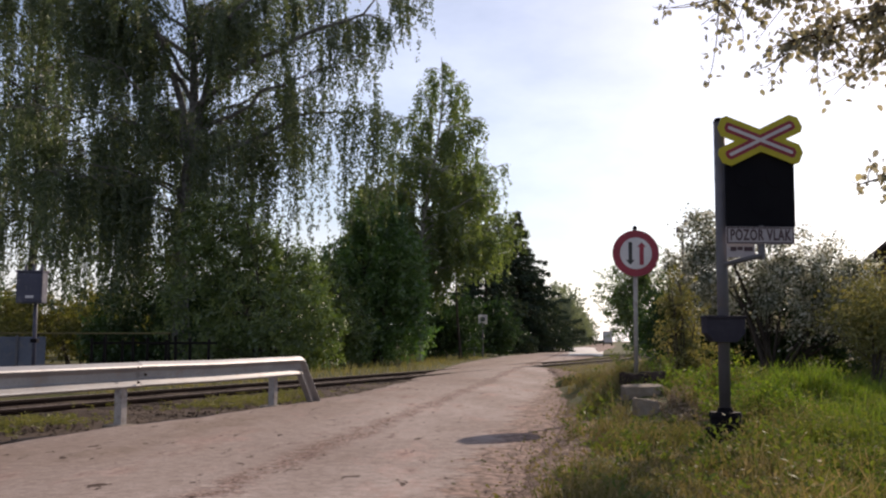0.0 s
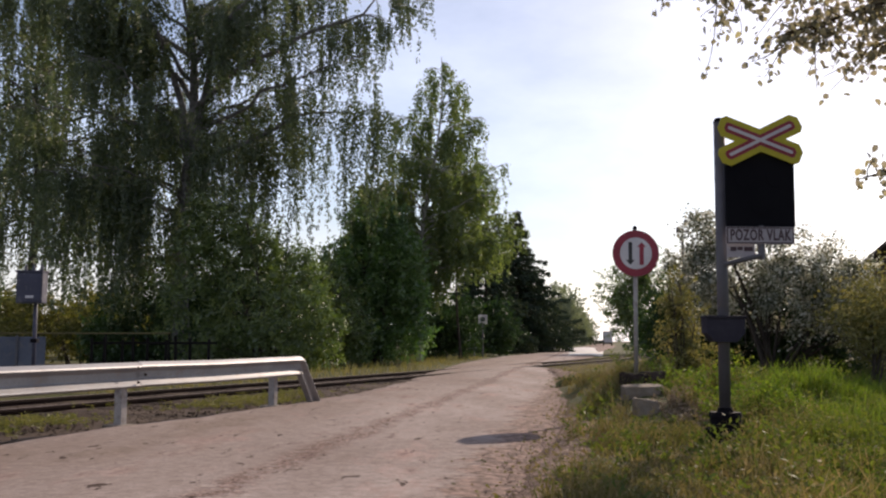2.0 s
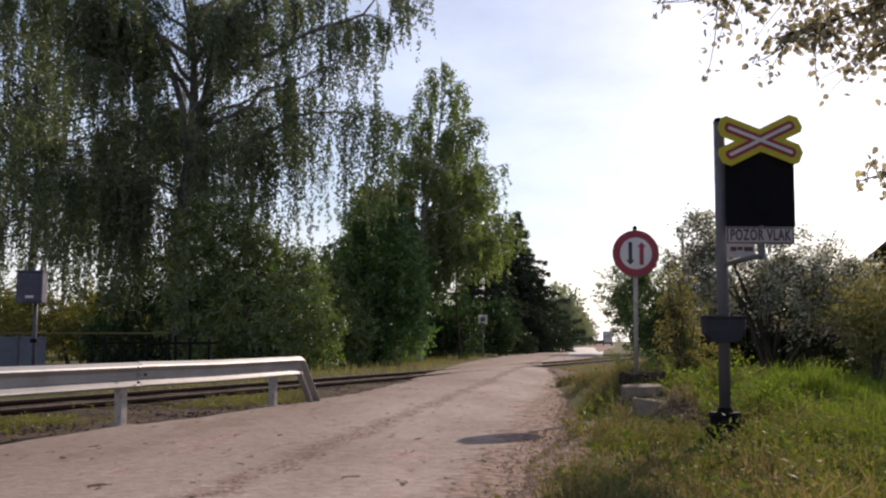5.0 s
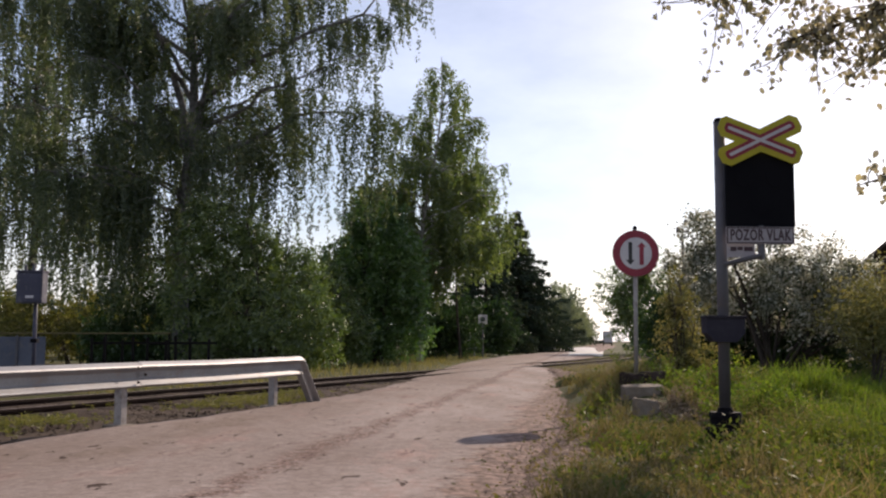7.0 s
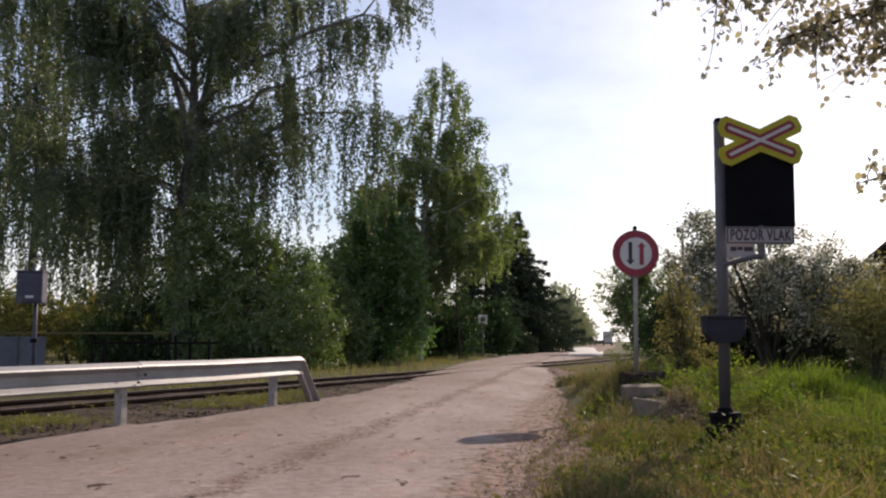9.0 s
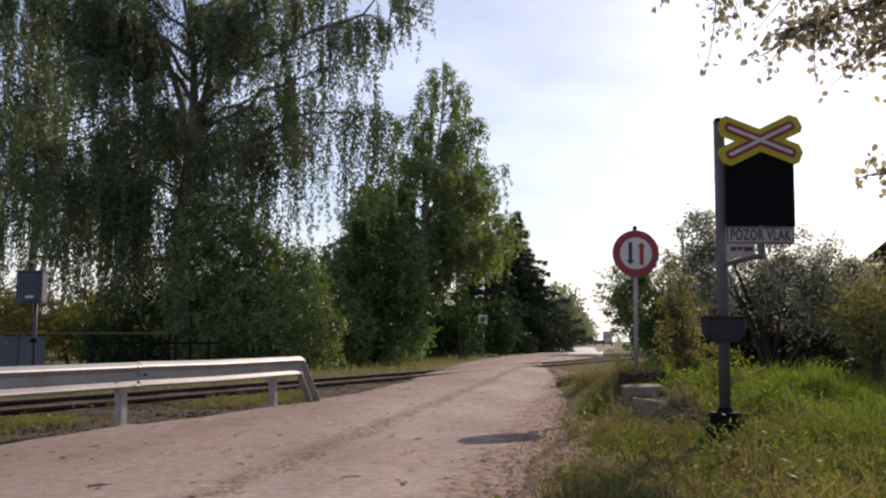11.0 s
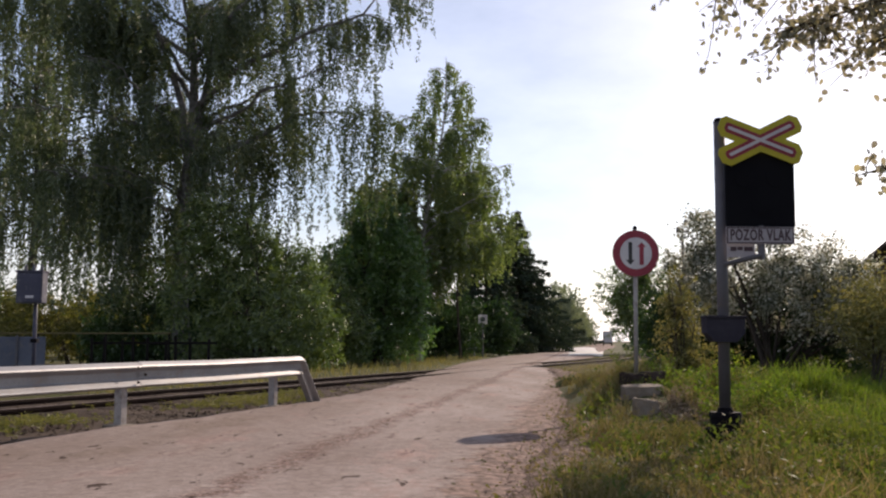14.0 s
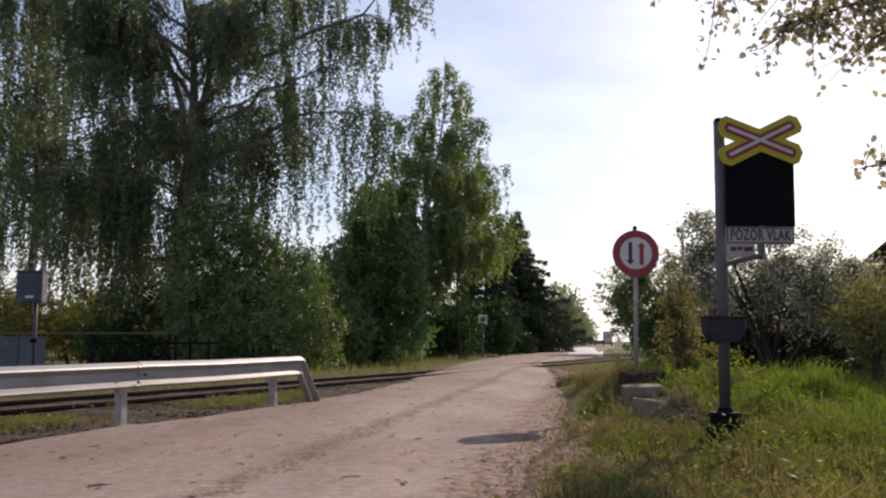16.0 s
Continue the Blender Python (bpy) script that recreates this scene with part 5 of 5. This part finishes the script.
def build_pipe():
    pp = root("gas_pipe", (0, 0, 0), "yellow painted pipe on low posts along the garden", "pipe")
    for z, y, x0, x1 in ((1.28, 28.0, -17, -8.0), (1.12, 28.0, -17, -12.0)):
        bm = bmesh.new()
        rod(bm, (x0, y, z), (x1, y, z), 0.02, None, 10)
        part("pipe_run", bm, YPIPE, pp)
    for x in (-16.5, -14.2, -11.9, -9.9, -8.05):
        bm = bmesh.new()
        rod(bm, (x, 28.05, -0.1), (x, 28.05, 1.30), 0.03, None, 8)
        part("post", bm, FENCEWOOD, pp)
    return pp


pipe = build_pipe()


def build_wall():
    w = root("metal_wall", (-12.6, 25, 0), "low blue-grey sheet metal wall with dark posts", "wall")
    for k in range(5):
        bm = bmesh.new()
        box(bm, k * 0.72 - 1.4, k * 0.72 - 0.69, -0.02, 0.02, -0.05, 1.17, 0.006)
        part("panel", bm, BLUEGREY, w)
    for k in range(3):
        bm = bmesh.new()
        box(bm, k * 1.44 - 1.45, k * 1.44 - 1.39, -0.06, -0.021, -0.05, 1.2, 0.006)
        part("post", bm, GREYPAINT, w)
    return w


metal_wall = build_wall()


def build_fence():
    # the fence's shade is mostly in its near-black colour
    f = root("garden_fence", (-9.3, 29.5, 0), "sparse dark wooden garden fence in deep shade", "fence")
    for z in (0.35, 0.95):
        bm = bmesh.new()
        box(bm, -1.6, 2.3, 0.02, 0.06, z, z + 0.08, 0.005)
        part("rail", bm, FENCEWOOD, f)
    bm = bmesh.new()
    box(bm, -0.045, 0.045, -0.012, 0.012, -0.05, 1.15, 0.004)
    first = part("slat", bm, FENCEWOOD, f)
    first.matrix_basis = pose(-1.55, 0, 0)
    for k in range(1, 9):
        ob = new("slat", first.data)
        ob.parent = f
        ob.matrix_basis = pose(-1.55 + k * 0.44 + 0.08 * math.sin(k * 4.1), 0, 0.06 * math.sin(k * 2.3), 0, 1.5 * math.sin(k * 1.7), 0)
    return f


fence = build_fence()


# ---- distance: house, mast, small sign, lorry, car ----
def build_house():
    h = root("house", (20.6, 41.5, -0.3), "old brown house with a dark pitched roof behind the fruit tree", "house")
    h.matrix_basis = pose(20.6, 41.5, -0.3, 0, 0, -60) @ Matrix.Diagonal((1.22, 1.22, 1.22, 1))
    bm = bmesh.new()
    plate(bm, [(-3.6, -0.1), (3.6, -0.1), (3.6, 2.6), (0, 5.0), (-3.6, 2.6)], 0, 8)
    part("wall", bm, BOARDING, h)
    for sgn in (-1, 1):
        bm = bmesh.new()
        plate(bm, [(0, 5.05), (sgn * 4.1, 2.32), (sgn * 4.1, 2.46), (0, 5.2)], -0.5, 8.5)
        part("roof", bm, ROOF, h)
    bm = bmesh.new()
    box(bm, -2.4, -1.4, -0.03, 0.02, 1.0, 2.2)
    win = part("window", bm, BLACK, h)
    bm = bmesh.new()
    box(bm, -2.5, -1.3, -0.06, -0.031, 0.92, 1.0)
    part("sill", bm, WHITE, win)
    return h


house = build_house()


def build_mast():
    m = root("mast", (7.6, 30, 0), "slim grey mast with two small lamps at its top", "mast")
    bm = bmesh.new()
    rod(bm, (0, 0, -0.1), (0, 0, 4.6), 0.06, 0.04, 12)
    part("pole", bm, GREYBOX, m)
    for x, z in ((-0.12, 4.55), (0.12, 4.78)):
        bm = bmesh.new()
        box(bm, x - 0.05, x + 0.05, -0.08, 0.08, z, z + 0.12, 0.015)
        part("lamp_head", bm, GREYPAINT, m)
    bm = bmesh.new()
    box(bm, -0.2, 0.2, -0.03, 0.03, 4.48, 4.55, 0.01)
    part("crossbar", bm, GREYPAINT, m)
    return m


mast = build_mast()


def build_small_sign():
    s = root("track_sign", (2.5, 60, 0), "small white plate on a dark post by the verge", "sign")
    bm = bmesh.new()
    rod(bm, (0, 0, -0.1), (0, 0, 2.6), 0.045, None, 8)
    part("post", bm, GREYPAINT, s)
    bm = bmesh.new()
    box(bm, -0.28, 0.28, -0.09, -0.05, 2.12, 2.70, 0.01)
    p = part("plate", bm, WHITE, s)
    bm = bmesh.new()
    box(bm, -0.15, 0.15, -0.10, -0.088, 2.28, 2.55)
    part("mark", bm, GREYBOX, p)
    return s


small_sign = build_small_sign()


def wheel(parent, x, y, r=0.42, w=0.24):
    bm = bmesh.new()
    rod(bm, (x - w / 2, y, r), (x + w / 2, y, r), r, None, 20)
    t = part("tyre", bm, BLACK, parent)
    bm = bmesh.new()
    rod(bm, (x - w / 2 - 0.01, y, r), (x + w / 2 + 0.01, y, r), r * 0.55, None, 14)
    part("rim", bm, GALV, t)


def build_lorry():
    v = root("van", (36.3, 212, 0.02), "white box van parked far along the road", "van")
    v.matrix_basis = pose(36.6, 212, 0.05, 0, 0, -9)
    bm = bmesh.new()
    box(bm, -1.05, 1.05, 0, 4.2, 0.7, 3.2, 0.06)
    part("body", bm, WHITE, v)
    bm = bmesh.new()
    box(bm, -0.98, 0.98, 4.25, 6.0, 0.5, 2.3, 0.2)
    part("cab", bm, WHITE, v)
    bm = bmesh.new()
    box(bm, -1.0, 1.0, -0.02, 6.0, 0.4, 0.7, 0.02)
    part("chassis", bm, BLACK, v)
    for x in (-0.9, 0.9):
        for yy in (1.0, 5.0):
            wheel(v, x, yy)
    return v


van = build_lorry()


def build_car():
    c = root("car", (10.6, 104, 0.0), "dark parked car under the trees beside the road", "car")
    c.matrix_basis = pose(13.6, 126, 0.03, 0, 0, -10)
    bm = bmesh.new()
    box(bm, -0.85, 0.85, -2.1, 2.1, 0.25, 0.85, 0.12)
    part("body", bm, BLACK, c)
    bm = bmesh.new()
    box(bm, -0.72, 0.72, -1.7, 0.7, 0.8, 1.42, 0.16)
    part("cabin", bm, LENS, c)
    for x in (-0.78, 0.78):
        for yy in (-1.3, 1.3):
            wheel(c, x, yy, 0.32, 0.2)
    return c


car = build_car()


def build_gate():
    g = root("low_gate", (1.55, 64, 0), "low dark frame gate under the trees", "gate")
    for x in (-0.55, 0.55):
        bm = bmesh.new()
        rod(bm, (x, 0, -0.1), (x, 0, 1.15), 0.05, None, 8)
        part("post", bm, GREYPAINT, g)
    for z in (0.6, 1.1):
        bm = bmesh.new()
        rod(bm, (-0.55, 0, z), (0.75, 0, z), 0.035, None, 8)
        part("bar", bm, POST, g)
    return g


gate = build_gate()


def build_white_cabinet():
    c = root("utility_cabinet", (14.9, 128, 0), "small white utility cabinet beside the far road", "cabinet")
    bm = bmesh.new()
    box(bm, -0.4, 0.4, -0.2, 0.2, 0, 1.15, 0.03)
    body = part("body", bm, WHITE, c)
    bm = bmesh.new()
    box(bm, -0.36, 0.36, -0.225, -0.199, 0.15, 1.08, 0.01)
    part("door", bm, WHITE, body)
    bm = bmesh.new()
    box(bm, -0.44, 0.44, -0.25, 0.25, 1.15, 1.2, 0.01)
    part("roof", bm, GREYBOX, body)
    return c


white_cabinet = build_white_cabinet()


# ---- what sways in the wind ----
# slow lean of the slender birches, and the nodding of the overhanging boughs, in degrees
LEAN = ([0, 8.5, 9.5, 11.5, 12.5, 13.5, 14, 14.5, 15, 16], [0, 0, 0.2, 0.25, 0.4, 0.6, 0.85, 0.75, 0.65, 0.6])
NOD = ([0, 0.5, 1, 1.5, 2, 2.5, 3, 3.5, 4, 5.2, 6.5, 7.5, 8.5, 9, 10, 11.5, 12, 12.5, 13, 13.5, 14, 14.5, 15, 15.5, 16], [-0.5, 0.35, -0.4, 0.1, 0.0, 0.3, 0.1, 0.2, 0.05, -0.1, -0.3, -0.2, -0.4, -0.1, 0.2, 0.4, 0.8, 0.7, 0.4, 0.8, 0.5, 0.75, 1.0, 0.6, 0.9])


def motions():
    for ob, piv, amount, period, phase, drift in PIECES:
        rows = []
        for k in range(33):
            t = 0.5 * k
            a = amount * (0.7 * math.sin(6.2832 * t / period + phase) + 0.5 * math.sin(6.2832 * t / (period * 2.7) + 2 * phase))
            b = amount * 0.6 * math.sin(6.2832 * t / (period * 1.3) + 1.7 * phase)
            if drift == "lean":
                a += float(np.interp(t, *LEAN))
            elif drift == "bough":
                a = 0.35 * a + float(np.interp(t, *NOD))
            rows.append((t, pose(*piv, b, a, 0.4 * b)))
        walk(ob, rows)


motions()
